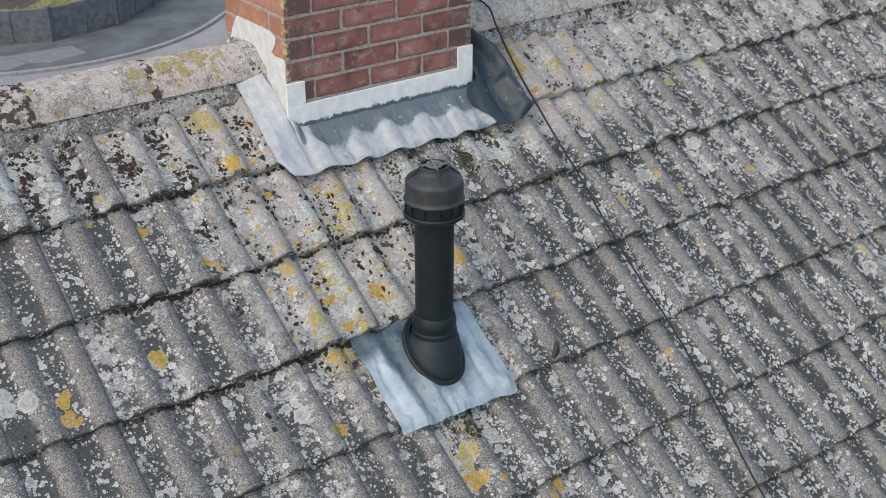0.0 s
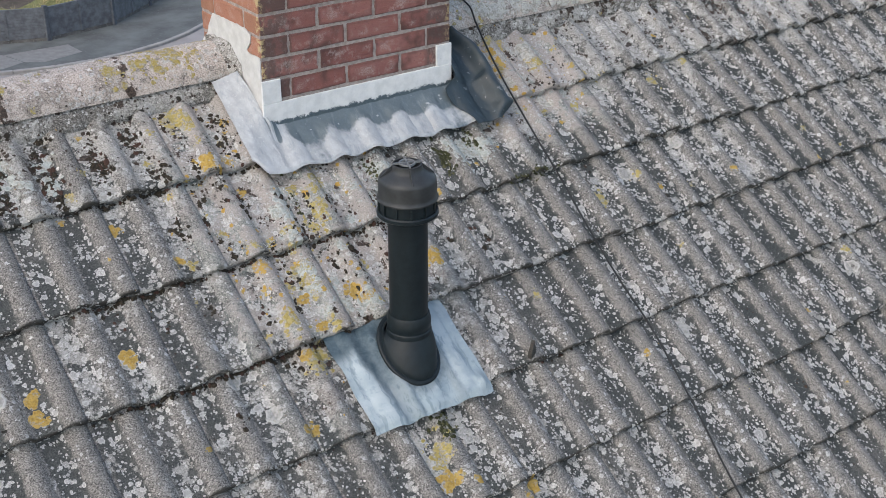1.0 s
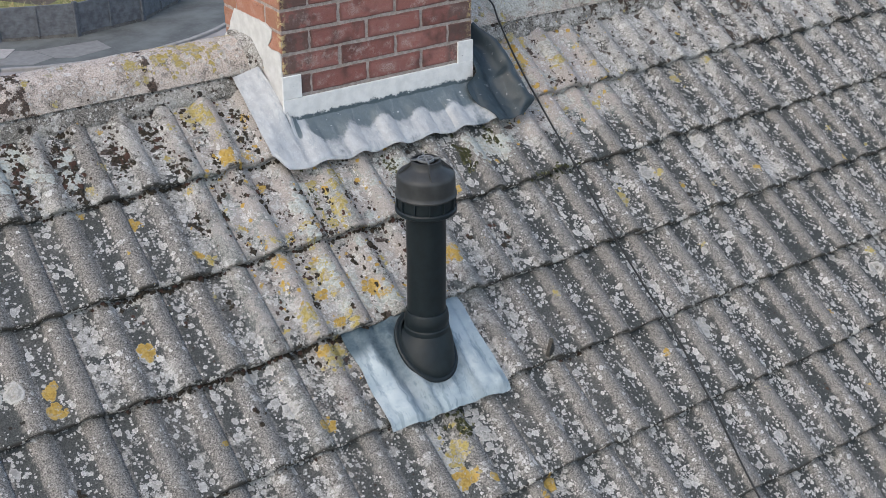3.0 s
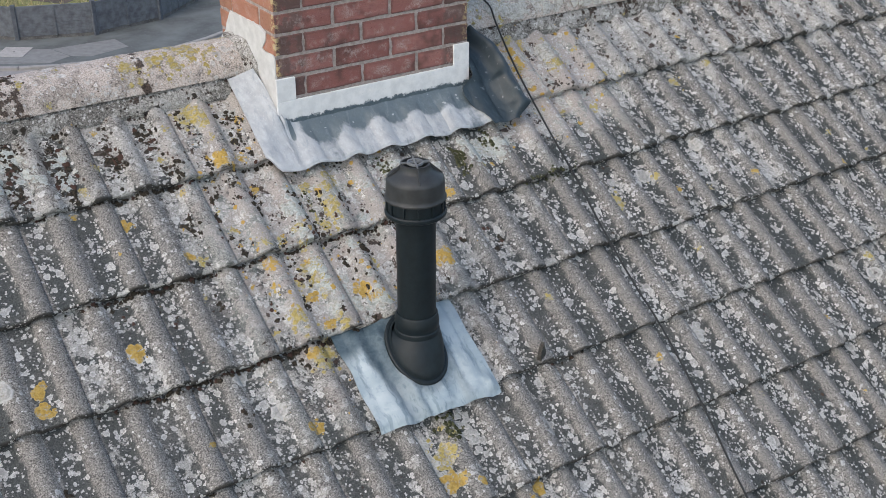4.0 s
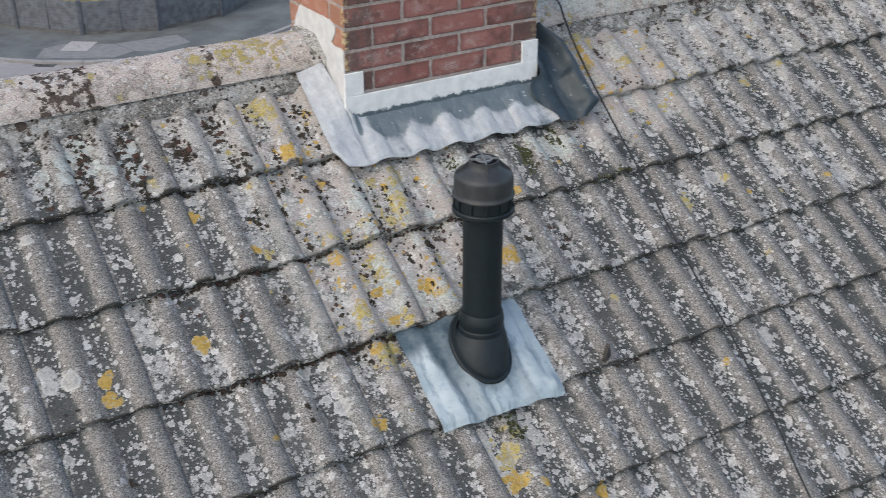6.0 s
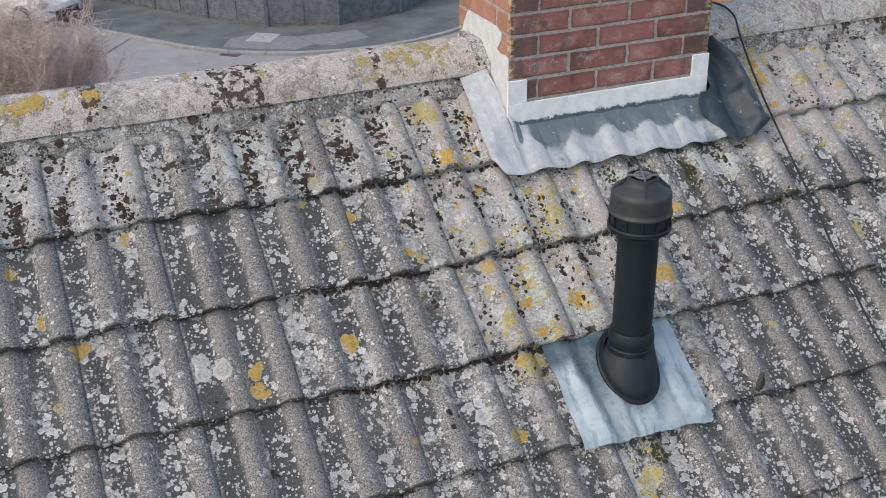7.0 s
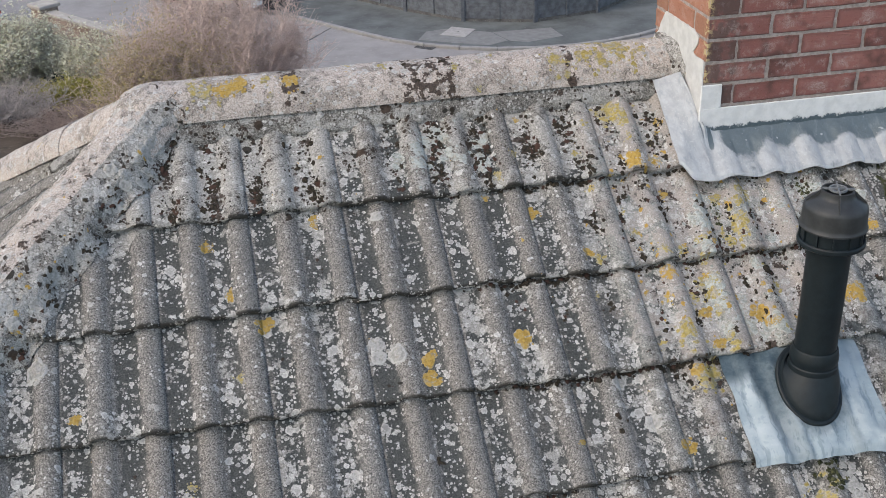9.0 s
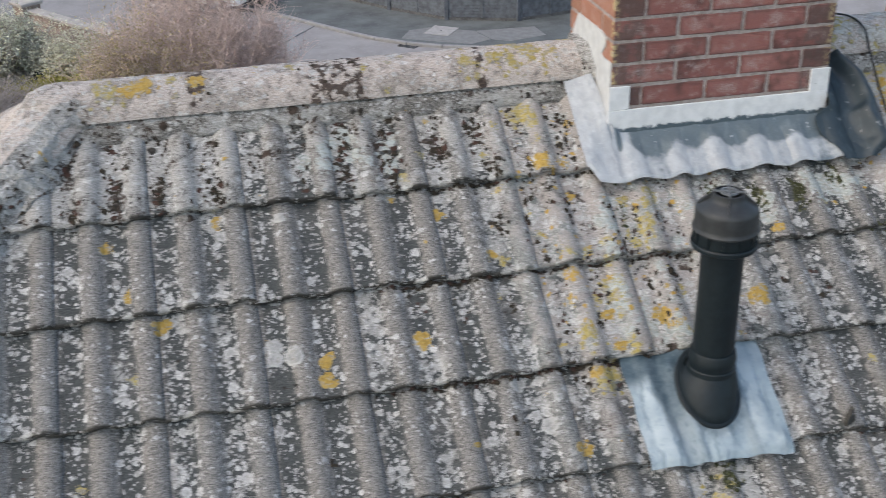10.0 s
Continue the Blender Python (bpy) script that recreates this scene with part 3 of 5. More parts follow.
def tile_points(seed, u0=-0.0, rows=(0.0, 0.010, 0.10, 0.20, 0.30, 0.40)):
    """A tile: top, worn lower edge and open side; x across, y up the slope, z out."""
    bm = bmesh.new()
    uvl = bm.loops.layers.uv.new("uv")
    thick = 0.027
    grid = []
    for j, s in enumerate(rows):
        line = []
        for i, u in enumerate(US):
            chip = 0.004 * noise.noise(Vector((u * 40, seed * 3.1, 0.3))) + 0.006 * noise.noise(Vector((u * 13, seed * 1.7, 4.0)))
            ss = s + (chip if j < 2 else 0)
            z = tile_height(u) - 0.034 * s / GAUGE + 0.0012 * noise.noise(Vector((u * 30, s * 20, seed)))
            if j == 0:
                z -= 0.004
            if u < 0:
                z -= 0.005
            line.append(bm.verts.new((u, ss, z)))
        grid.append(line)
    low = [bm.verts.new((v.co.x, v.co.y + 0.004, v.co.z - thick)) for v in grid[0]]
    side = [bm.verts.new((r[-1].co.x, r[-1].co.y, r[-1].co.z - thick)) for r in grid[1:]]
    for a, b in zip(grid[:-1], grid[1:]):
        for i in range(len(US) - 1):
            bm.faces.new((a[i], a[i + 1], b[i + 1], b[i]))
    for i in range(len(US) - 1):
        bm.faces.new((low[i], low[i + 1], grid[0][i + 1], grid[0][i]))
    s_line = [low[-1]] + side
    e_line = [r[-1] for r in grid]
    for i in range(len(s_line) - 1):
        bm.faces.new((s_line[i], s_line[i + 1], e_line[i + 1], e_line[i]))
    for f in bm.faces:
        for lp in f.loops:
            lp[uvl].uv = (lp.vert.co.x, lp.vert.co.y)
    return bm


def tile_mesh(bm):
    me = bpy.data.meshes.new("tile")
    for f in bm.faces:
        f.smooth = True
    for ed in bm.edges:
        if len(ed.link_faces) == 2 and ed.calc_face_angle(0) > 0.7:
            ed.smooth = False
    bm.to_mesh(me)
    bm.free()
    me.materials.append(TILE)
    return me


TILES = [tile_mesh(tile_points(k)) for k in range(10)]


def lay_tiles(name, frame_m, u_left, u_right, shift, courses, parent, joined=False, centre=0.0):
    """Courses of tiles on one face, cut along the hips; single pieces, or joined for a face that is hardly seen."""
    big = bmesh.new() if joined else None
    for k in courses:
        s0 = FIRST - k * GAUGE
        d0, d1 = YR - s0 * C, YR - (s0 + GAUGE) * C
        lo, hi = u_left - d0, u_right + d0
        i0, i1 = math.floor((lo - shift) / COVER_W) - 1, math.ceil((hi - shift) / COVER_W) + 1
        for i in range(i0, i1 + 1):
            u = shift + i * COVER_W
            if u + COVER_W < lo or u > hi:
                continue
            h = [hash1(i, k, j, len(name)) for j in range(5)]
            m = frame_m @ pose(u + 0.004 * (h[0] - 0.5), s0 + 0.012 * (h[1] - 0.5), 0.005 * (h[2] - 0.5), 0, 0, 0.9 * (h[3] - 0.5))
            cut = u < u_left - d1 or u + COVER_W > u_right + d1
            if cut or joined:
                bm = tile_points(int(h[4] * 50))
                if cut:
                    for sign, edge in ((1, u_left), (-1, u_right)):
                        # keep sign*(U - edge) + YR - C*S0 >= 0 in face coordinates
                        a = Vector((edge - u + (-sign) * (YR - s0 * C), 0, 0))
                        out = bmesh.ops.bisect_plane(bm, geom=bm.verts[:] + bm.edges[:] + bm.faces[:], plane_co=a, plane_no=Vector((-sign, C, 0)), clear_outer=True)
                if not bm.faces:
                    bm.free()
                    continue
                if joined:
                    bm.transform(m)
                    tmp = tile_mesh(bm)
                    big.from_mesh(tmp)
                    bpy.data.meshes.remove(tmp)
                    continue
                me = tile_mesh(bm)
            else:
                me = TILES[int(h[4] * 10)]
            ob = new("tile", me)
            ob.parent = parent
            ob.matrix_basis = m
    if joined:
        me = bpy.data.meshes.new(name)
        big.to_mesh(me)
        big.free()
        me.materials.append(TILE)
        ob = new(name, me)
        ob.parent = parent
        tagged(ob, "courses of weathered concrete tiles", "", "", "stuff")


# ---------------------------------------------------------------- ridge and hips
def cap_tile(length, w, rise, seed):
    """A half-round cap: x along, z up, its lower edges at z = 0."""
    bm = bmesh.new()
    amax = radians(78)
    n, nl = 26, 44
    outer, inner = [], []
    for j in range(nl + 1):
        x = length * j / nl
        ro, ri = [], []
        for i in range(n + 1):
            a = -amax + 2 * amax * i / n
            wob = 0.004 * noise.noise(Vector((x * 9, a * 3, seed))) + 0.0022 * noise.noise(Vector((x * 55, a * 7, seed))) + 0.0016 * noise.noise(Vector((x * 130, a * 15, seed + 3)))
            y, z = math.sin(a) / math.sin(amax), (math.cos(a) - math.cos(amax)) / (1 - math.cos(amax))
            ro.append(bm.verts.new((x, y * (w + wob), z * (rise + wob))))
            ri.append(bm.verts.new((x, y * (w - 0.016), z * (rise - 0.016) - 0.004)))
        outer.append(ro)
        inner.append(ri)
    for g, flip in ((outer, False), (inner, True)):
        for j in range(nl):
            for i in range(n):
                q = (g[j][i], g[j + 1][i], g[j + 1][i + 1], g[j][i + 1])
                bm.faces.new(q[::-1] if flip else q)
    for j in (0, nl):
        for i in range(n):
            bm.faces.new((outer[j][i], outer[j][i + 1], inner[j][i + 1], inner[j][i]))
    for i in (0, n):
        for j in range(nl):
            bm.faces.new((outer[j][i], outer[j + 1][i], inner[j + 1][i], inner[j][i]))
    return bm


CAP = 0.457
CAPS = [mesh_of("ridge_tile", cap_tile(CAP + 0.001, 0.125, 0.101, k), RIDGE, True) for k in range(4)]
HIPCAPS = [mesh_of("hip_tile", cap_tile(CAP + 0.001, 0.128, 0.091, k + 7), RIDGE, True) for k in range(4)]


def bedding(bm, p0, axis, side, up, length, w, seed, fall=0.713):
    """Ragged mortar under one lower edge of the caps, filling the pans and falling with the roof."""
    n = max(4, int(length / 0.012))
    rings = []
    for i in range(n + 1):
        p = p0 + axis * (length * i / n)
        g = 0.5 + 0.6 * noise.noise(Vector((i * 0.17, seed, 0))) + 0.35 * noise.noise(Vector((i * 0.55, seed, 3)))
        ring = []
        for d, drop in ((-0.06, 0.05), (-0.020, -0.010), (-0.006, 0.010), (0.001, 0.016), (0.002 + 0.008 * g, 0.024), (0.004 + 0.014 * g, 0.034), (0.008 + 0.016 * g, 0.050), (0.004, 0.09)):
            lump = 0.004 * noise.noise(Vector((i * 0.33, d * 60, seed)))
            ring.append(p + side * (w + d) + up * (-max(0.0, d) * fall - drop + lump))
        rings.append(ring)
    add_rings(bm, rings)


bm = bmesh.new()
edge_z = APEX - 0.125 * math.tan(PITCH) + 0.002
for x0, x1 in ((XL - 0.06, 0.0), (0.80, XR + 0.06)):
    for sg in (1, -1):
        bedding(bm, Vector((x0, YR, edge_z)), Vector((1, 0, 0)), Vector((0, sg, 0)), Vector((0, 0, 1)), x1 - x0, 0.125, sg + x0)
part("ridge_mortar", bm, BED, roof, "crumbling mortar bedding along the ridge", True)
starts = [(-0.372, 0.372)] + [(-0.372 - CAP, CAP), (-0.372 - 2 * CAP, CAP), (XL - 0.02, -0.372 - 2 * CAP - XL + 0.02)] + [(0.80, 0.30)] + [(1.10 + CAP * k, CAP) for k in range(7)]
for k, (x0, ln) in enumerate(starts):
    ob = new("ridge_tile", CAPS[k % 4])
    ob.parent = roof
    ob.matrix_basis = Matrix.Translation((x0, YR, edge_z)) @ pose(0, 0, 0, 1.2 * (hash1(k, 1) - 0.5), 0.5 * (hash1(k, 2) - 0.5), 0.8 * (hash1(k, 3) - 0.5)) @ Matrix.Diagonal((ln / CAP, 1, 1, 1))


def hip(corner, dx, dy, count):
    h = Vector((dx, dy, -math.tan(PITCH))).normalized()
    side = Vector((-dy, dx, 0)).normalized()
    up = h.cross(side)
    if up.z < 0:
        side, up = -side, -up
    m = Matrix(((h.x, side.x, up.x, 0), (h.y, side.y, up.y, 0), (h.z, side.z, up.z, 0), (0, 0, 0, 1)))
    lift = -0.071
    for k in range(count):
        ob = new("hip_tile", HIPCAPS[(k + int(dx + 2 * dy)) % 4])
        ob.parent = roof
        ob.matrix_basis = Matrix.Translation(Vector(corner) + h * (0.02 + CAP * k) + up * (lift + 0.004 * (k % 2))) @ m @ pose(0, 0, 0, 1.5 * (hash1(k, dx, 5) - 0.5), 0, 1.0 * (hash1(k, dy, 6) - 0.5))
    bm = bmesh.new()
    for sg in (1, -1):
        bedding(bm, Vector(corner) + up * (lift + 0.002), h, side * sg, up, CAP * count, 0.128, sg + dx + 3 * dy, 0.46)
    part("hip_mortar", bm, BED, roof, "crumbling mortar bedding along a hip", True)


for cx, dx in ((XL, -1), (XR, 1)):
    for dy in (-1, 1):
        hip((cx, YR, APEX), dx, dy, 11)

def hip_spread(u, v):
    """Mortar trowelled from the crown of the front hip out over the cut tiles, with a ragged foot."""
    d = 0.02 + 2.3 * u
    h = Vector((-C, -1.0, 0)).normalized()          # down the hip in the front face's own plane
    q = Vector((1.0, -C, 0)).normalized()           # away from the hip in that plane
    wide = 0.165 + 0.065 * d + 0.040 * noise.noise(Vector((d * 5, 2.0, 0))) + 0.022 * noise.noise(Vector((d * 17, 5.0, 0))) + 0.008 * noise.noise(Vector((d * 60, 5.0, 0)))
    w = 0.045 + (wide - 0.045) * v
    p = Vector((XL, YR / C, 0)) + h * d + q * w
    k = math.ceil((FIRST - p.y) / GAUGE)
    tile = roof_height(p.x) - 0.034 * (p.y - (FIRST - k * GAUGE)) / GAUGE
    t = min(1.0, max(0.0, (v - 0.45) / 0.55))
    t = t * t * (3 - 2 * t)
    crown = 0.043 * (1 - (w / (wide + 0.03)) ** 2)
    n = crown * (1 - t) + (tile + 0.006) * t + 0.006 * noise.noise(Vector((d * 11, w * 26, 1.0))) + 0.003 * noise.noise(Vector((d * 45, w * 70, 4.0))) + 0.0014 * noise.noise(Vector((d * 130, w * 150, 6.0)))
    if v > 0.985:
        n = tile - 0.012
    if v < 0.01:
        n -= 0.020
    return FRONT @ Vector((p.x, p.y, n))


bm = sheet(hip_spread, 260, 40)
part("hip_spread", bm, BED, roof, "lichen-grown mortar spread from the hip over the cut tiles", True)

for cx in (XL, XR):
    bm = bmesh.new()
    bmesh.ops.create_icosphere(bm, subdivisions=4, radius=1.0)
    for v in bm.verts:
        g = 1 + 0.05 * noise.noise(v.co * 3 + Vector((cx, 0, 0)))
        v.co = Vector((cx + v.co.x * 0.135 * g, YR + v.co.y * 0.118 * g, APEX - 0.060 + v.co.z * 0.074 * g))
    part("apex_mortar", bm, RIDGE, roof, "mortar cap where ridge and hips meet", True)

# ---------------------------------------------------------------- chimney
BL, BH, BD = 0.2314, 0.0771, 0.108
CW, CD = 0.799, 0.453
CZ = H0
chimney = thing("chimney", (CW / 2, CD / 2, Z0), "old red brick chimney stack with white painted foot and lead flashings", "chimney")
TOP = 14


def brick_mesh(k):
    bm = bmesh.new()
    add_box(bm, (0, 0, 0), (BL - 0.0065, BD, BH - 0.0065), None, 0.005)
    bmesh.ops.subdivide_edges(bm, edges=[ed for ed in bm.edges if ed.calc_length() > 0.05], cuts=3)
    for v in bm.verts:
        v.co += Vector([0.0030 * noise.noise(Vector((v.co.x * 30 + k * 7, v.co.y * 30 + q * 5, v.co.z * 40))) for q in range(3)])
    return mesh_of("brick", bm, BRICK)


BRICKS = [brick_mesh(k) for k in range(6)]
core = part("core", box((0.0025, 0.0025, Z0 - 0.6), (CW - 0.0025, CD - 0.0025, CZ + TOP * BH - 0.004)), MORTAR, chimney, "pale mortar joints")


def lay_brick(x, y, j, turned=False):
    h = hash1(x * 10, y * 10, j, turned)
    ob = new("brick", BRICKS[int(h * 6)])
    ob.parent = core
    z = CZ + j * BH
    if turned:
        ob.matrix_basis = Matrix.Translation((x + BD, y, z)) @ pose(0, 0, 0, 0, 0, 90)
    else:
        ob.matrix_basis = Matrix.Translation((x, y, z))


for j in range(-5, TOP):
    near, far = (0.0, CW - BD) if j % 2 else (CW - BD, 0.0)
    for i in range(3):
        x = CW - BL + 0.0065 - i * BL if j % 2 else i * BL
        lay_brick(x, 0, j)
        lay_brick(x, CD - BD, j)
    lay_brick(near, 0, j, True)
    lay_brick(near, BL, j, True)
    lay_brick(far, BD + 0.008, j, True)

# white painted cement at the foot
bm = bmesh.new()
add_box(bm, (-0.009, -0.009, CZ - 0.30), (CW + 0.003, 0.0, CZ - 0.084), None, 0.002)
add_box(bm, (-0.008, -0.0085, CZ - 0.0845), (0.066, 0.0, CZ - 0.001), None, 0.002)
add_box(bm, (0.730, -0.0085, CZ - 0.0845), (CW + 0.002, 0.0, CZ - 0.003), None, 0.002)
for v in bm.verts:
    v.co += Vector((0.0015, 0.002, 0.003)) * noise.noise(v.co * 22)
part("painted_upstand", bm, FLAKED, chimney, "chipped white painted upstand")
bm = bmesh.new()
corners = [(0.002, -0.35), (0.002, 0.070), (0.010, 0.084), (0.078, 0.079), (0.096, 0.086), (0.064, 0.122), (0.060, 0.150), (0.10, 0.163), (0.172, 0.164), (0.352, 0.158), (0.392, 0.105), (0.405, 0.075), (0.447, 0.045), (CD, 0.030), (CD, -0.35)]
outline = []
for (ya, za), (yb, zb) in zip(corners, corners[1:] + corners[:1]):
    n = max(1, int(math.dist((ya, za), (yb, zb)) / 0.012))
    for i in range(n):
        q = Vector((ya + (yb - ya) * i / n, za + (zb - za) * i / n, 0))
        w = 0.0 if q.y < -0.05 else 0.0035
        outline.append((max(0.001, min(CD, q.x + w * noise.noise(q * 70))), q.y + w * noise.noise(q * 70 + Vector((9, 0, 0)))))
add_prism(bm, outline, 0.0045, Matrix(((0, 0, -1, 0.0), (1, 0, 0, 0), (0, 1, 0, CZ), (0, 0, 0, 1))))
part("painted_step_flashing", bm, PAINT, chimney, "stepped white painted flashing")


# lead apron dressed down over the tiles
def ramp01(v, a, b):
    t = min(1.0, max(0.0, (v - a) / (b - a)))
    return t * t * (3 - 2 * t)


def apron(u, v):
    x = -0.108 + u * (0.815 + 0.108)
    low = -0.192 + 0.010 * noise.noise(Vector((x * 14, 2.0, 0))) + 0.004 * math.cos((x - 0.064) * 2 * math.pi / 0.15)
    low += 0.065 * ramp01(x, -0.070, -0.108)
    high = 0.226 - 0.226 * ramp01(x, -0.016, 0.004)
    s = high + (low - high) * v
    flat = ramp01(s, -0.075, -0.004) if x > 0 else 0.35
    rolls = roof_height(x) * (0.50 * (1 - flat)) - 0.004 * flat
    n = 0.009 + rolls + 0.004 * noise.noise(Vector((x * 18, s * 18, 1.0))) + 0.002 * noise.noise(Vector((x * 60, s * 50, 5.0)))
    n += 0.040 * ramp01(x, -0.105, -0.004) * ramp01(s, -0.10, 0.05) * (1 - ramp01(x, 0.0, 0.05))
    if v > 0.97:
        n -= 0.004
    return on_roof(x, s, n)


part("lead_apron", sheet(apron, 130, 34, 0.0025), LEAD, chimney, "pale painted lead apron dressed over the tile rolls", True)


def fillet(u, v):
    """Mortar run against the stack over the ridge end and down beside it."""
    y = 0.345 - 0.205 * v
    wall = 0.077 + 0.004 * math.sin(math.pi * ramp01(y, 0.345, 0.16)) - 0.055 * ramp01(y, 0.235, 0.14)
    a = (YR - y) / 0.125 * math.sin(radians(78))
    cap = edge_z - CZ + (math.cos(math.asin(max(-0.97, min(0.97, a)))) - math.cos(radians(78))) / (1 - math.cos(radians(78))) * 0.101 if abs(a) < 0.97 else -1.0
    base = max(cap, Z0 - CZ + y * math.tan(PITCH) + 0.010)
    x = -0.004 - (0.040 - 0.012 * v) * u
    z = base + (wall - base) * (1 - u) ** 1.3 + 0.005 * noise.noise(Vector((x * 30, y * 30, 3.0))) + 0.003
    if u > 0.99 or v > 0.99:
        z -= 0.03
    return Vector((x, y, CZ + z))


part("mortar_fillet", sheet(fillet, 18, 34, 0.0), BED, chimney, "grey mortar fillet between ridge and stack", True)


def saddle(u, v):
    """Dark lead sheet folded round the corner, bulging over the tiles."""
    s = 0.215 - v * 0.425
    x0 = 0.800 - 0.055 * ramp01(s, 0.0, -0.035) + 0.060 * ramp01(s, -0.05, -0.21)
    x1 = 0.990 + 0.016 * math.sin((s + 0.1) * 6) - 0.060 * ramp01(s, 0.09, 0.215) - 0.060 * ramp01(s, -0.165, -0.21)
    x = x0 + (x1 - x0) * u
    fold = math.exp(-((u - 0.72 - 0.12 * v) / 0.16) ** 2)
    n = 0.017 + 0.050 * fold * ramp01(s, -0.21, -0.10) + 0.5 * (1 - fold) * roof_height(x)
    n += 0.050 * (1 - u) ** 3 * ramp01(s, -0.12, 0.05) + 0.022 * math.exp(-((v - 0.90) / 0.05) ** 2) * ramp01(u, 0.45, 0.7)
    n += 0.006 * noise.noise(Vector((x * 16, s * 14, 4.0))) + 0.002 * noise.noise(Vector((x * 60, s * 60, 7.0)))
    return on_roof(x, s, n)


part("lead_saddle", sheet(saddle, 40, 60, 0.003), LEAD_DARK, chimney, "dark folded lead sheet at the corner", True)

# ---------------------------------------------------------------- flue terminal
FX, FY = 0.0865, -0.7546
FS = FY / C
flue = thing("flue_terminal", on_roof(FX, FS), "black plastic vertical flue terminal standing in a lead slate", "flue terminal")


def slate(u, v):
    s = -0.795 - 0.378 * v - 0.012 * (u - 0.5) * v + 0.008 * v * noise.noise(Vector((u * 6, 3, 0)))
    x = -0.163 + 0.455 * u + 0.006 * noise.noise(Vector((v * 4, u * 3, 9)))
    d = math.hypot((x - 0.065) / 0.105, (s + 0.945) / 0.135)
    near = 1 - ramp01(d, 1.0, 1.5)
    n = 0.006 + 0.55 * roof_height(x) * (1 - near) - 0.034 * ((s + 1.1435) / GAUGE) + near * 0.004
    n += 0.005 * noise.noise(Vector((x * 9, s * 9, 6))) + 0.0015 * noise.noise(Vector((x * 45, s * 45, 2)))
    n += 0.010 * math.exp(-((x + 0.012 + 0.10 * (s + 0.95)) / 0.014) ** 2) * ramp01(s, -0.80, -0.90) - 0.007 * math.exp(-((x + 0.055 + 0.10 * (s + 0.95)) / 0.022) ** 2)
    n += 0.008 * math.exp(-((x - 0.172) / 0.012) ** 2) * ramp01(s, -0.82, -0.95) + 0.006 * math.exp(-((x - 0.10 + 0.2 * (s + 1.1)) / 0.015) ** 2) * ramp01(s, -1.07, -1.12)
    crease = math.exp(-((u - 0.93) / 0.04) ** 2 - ((v - 0.88) / 0.08) ** 2)
    n += 0.024 * crease - 0.012 * ramp01(v, 0.93, 1.0)
    return on_roof(x, s, n)


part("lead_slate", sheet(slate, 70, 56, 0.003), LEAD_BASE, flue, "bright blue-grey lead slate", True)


def oval(rx, rs, n, cx=0.071, cs=-0.945, k=56):
    return [on_roof(cx + rx * math.cos(2 * math.pi * i / k), cs + rs * math.sin(2 * math.pi * i / k), n) for i in range(k)]


def disc(r, z, k=56):
    return [Vector((FX + r * math.cos(2 * math.pi * i / k), FY + r * math.sin(2 * math.pi * i / k), CZ + z)) for i in range(k)]


foot = oval(0.083, 0.117, 0.026)
neck = disc(0.075, -0.655)
bm = bmesh.new()
add_rings(bm, [oval(0.099, 0.135, 0.002), oval(0.099, 0.135, 0.011), oval(0.095, 0.131, 0.0145), oval(0.087, 0.122, 0.0150), foot, *[[p.lerp(q, t) + (p.lerp(q, t) - Vector((FX, FY, p.lerp(q, t).z))).normalized() * 0.0045 * math.sin(t * math.pi) for p, q in zip(foot, neck)] for t in (0.12, 0.3, 0.5, 0.7, 0.87)], neck])
part("collar", bm, PLASTIC, flue, "flared black collar", True)
bm = lathe([(0.0745, -0.660), (0.0755, -0.652), (0.0735, -0.640), (0.0705, -0.637), (0.0705, -0.628), (0.0725, -0.624), (0.0725, -0.606), (0.070, -0.600), (0.0690, -0.588), (0.065, -0.582)], (FX, FY, CZ), 56)
part("collar_ring", bm, PLASTIC, flue, "stepped sealing ring", True)
part("pipe", lathe([(0.0622, -0.80), (0.0625, -0.30), (0.0625, -0.235)], (FX, FY, CZ), 56), PLASTIC, flue, "", True)
cowl = part("cowl", lathe([(0.070, -0.170), (0.091, -0.178), (0.0960, -0.176), (0.0962, -0.171), (0.0925, -0.166), (0.0912, -0.158), (0.0910, -0.135), (0.0902, -0.118), (0.0885, -0.110), (0.0830, -0.1035), (0.068, -0.0950),
                           (0.055, -0.0875), (0.0495, -0.0825), (0.0470, -0.076), (0.0460, -0.064), (0.041, -0.063), (0.040, -0.067), (0.040, -0.125), (0.010, -0.128)], (FX, FY, CZ), 64), COWL, flue, "domed black cowl", True)
bm = lathe([(0.064, -0.236), (0.092, -0.232), (0.0965, -0.228), (0.0965, -0.218), (0.093, -0.214), (0.064, -0.222)], (FX, FY, CZ), 64)
part("cage_ring", bm, PLASTIC, flue, "", True)
part("inner_sleeve", lathe([(0.0865, -0.224), (0.0865, -0.172)], (FX, FY, CZ), 48), PLASTIC, flue, "dark louvred sleeve", True)
for i in range(12):
    bm = bmesh.new()
    add_box(bm, (0.074, -0.0025, CZ - 0.226), (0.093, 0.0025, CZ - 0.170), Matrix.Translation((FX, FY, 0)) @ pose(0, 0, 0, 0, 0, 360 / 12 * i + 4))
    part("cage_bar", bm, PLASTIC, flue)
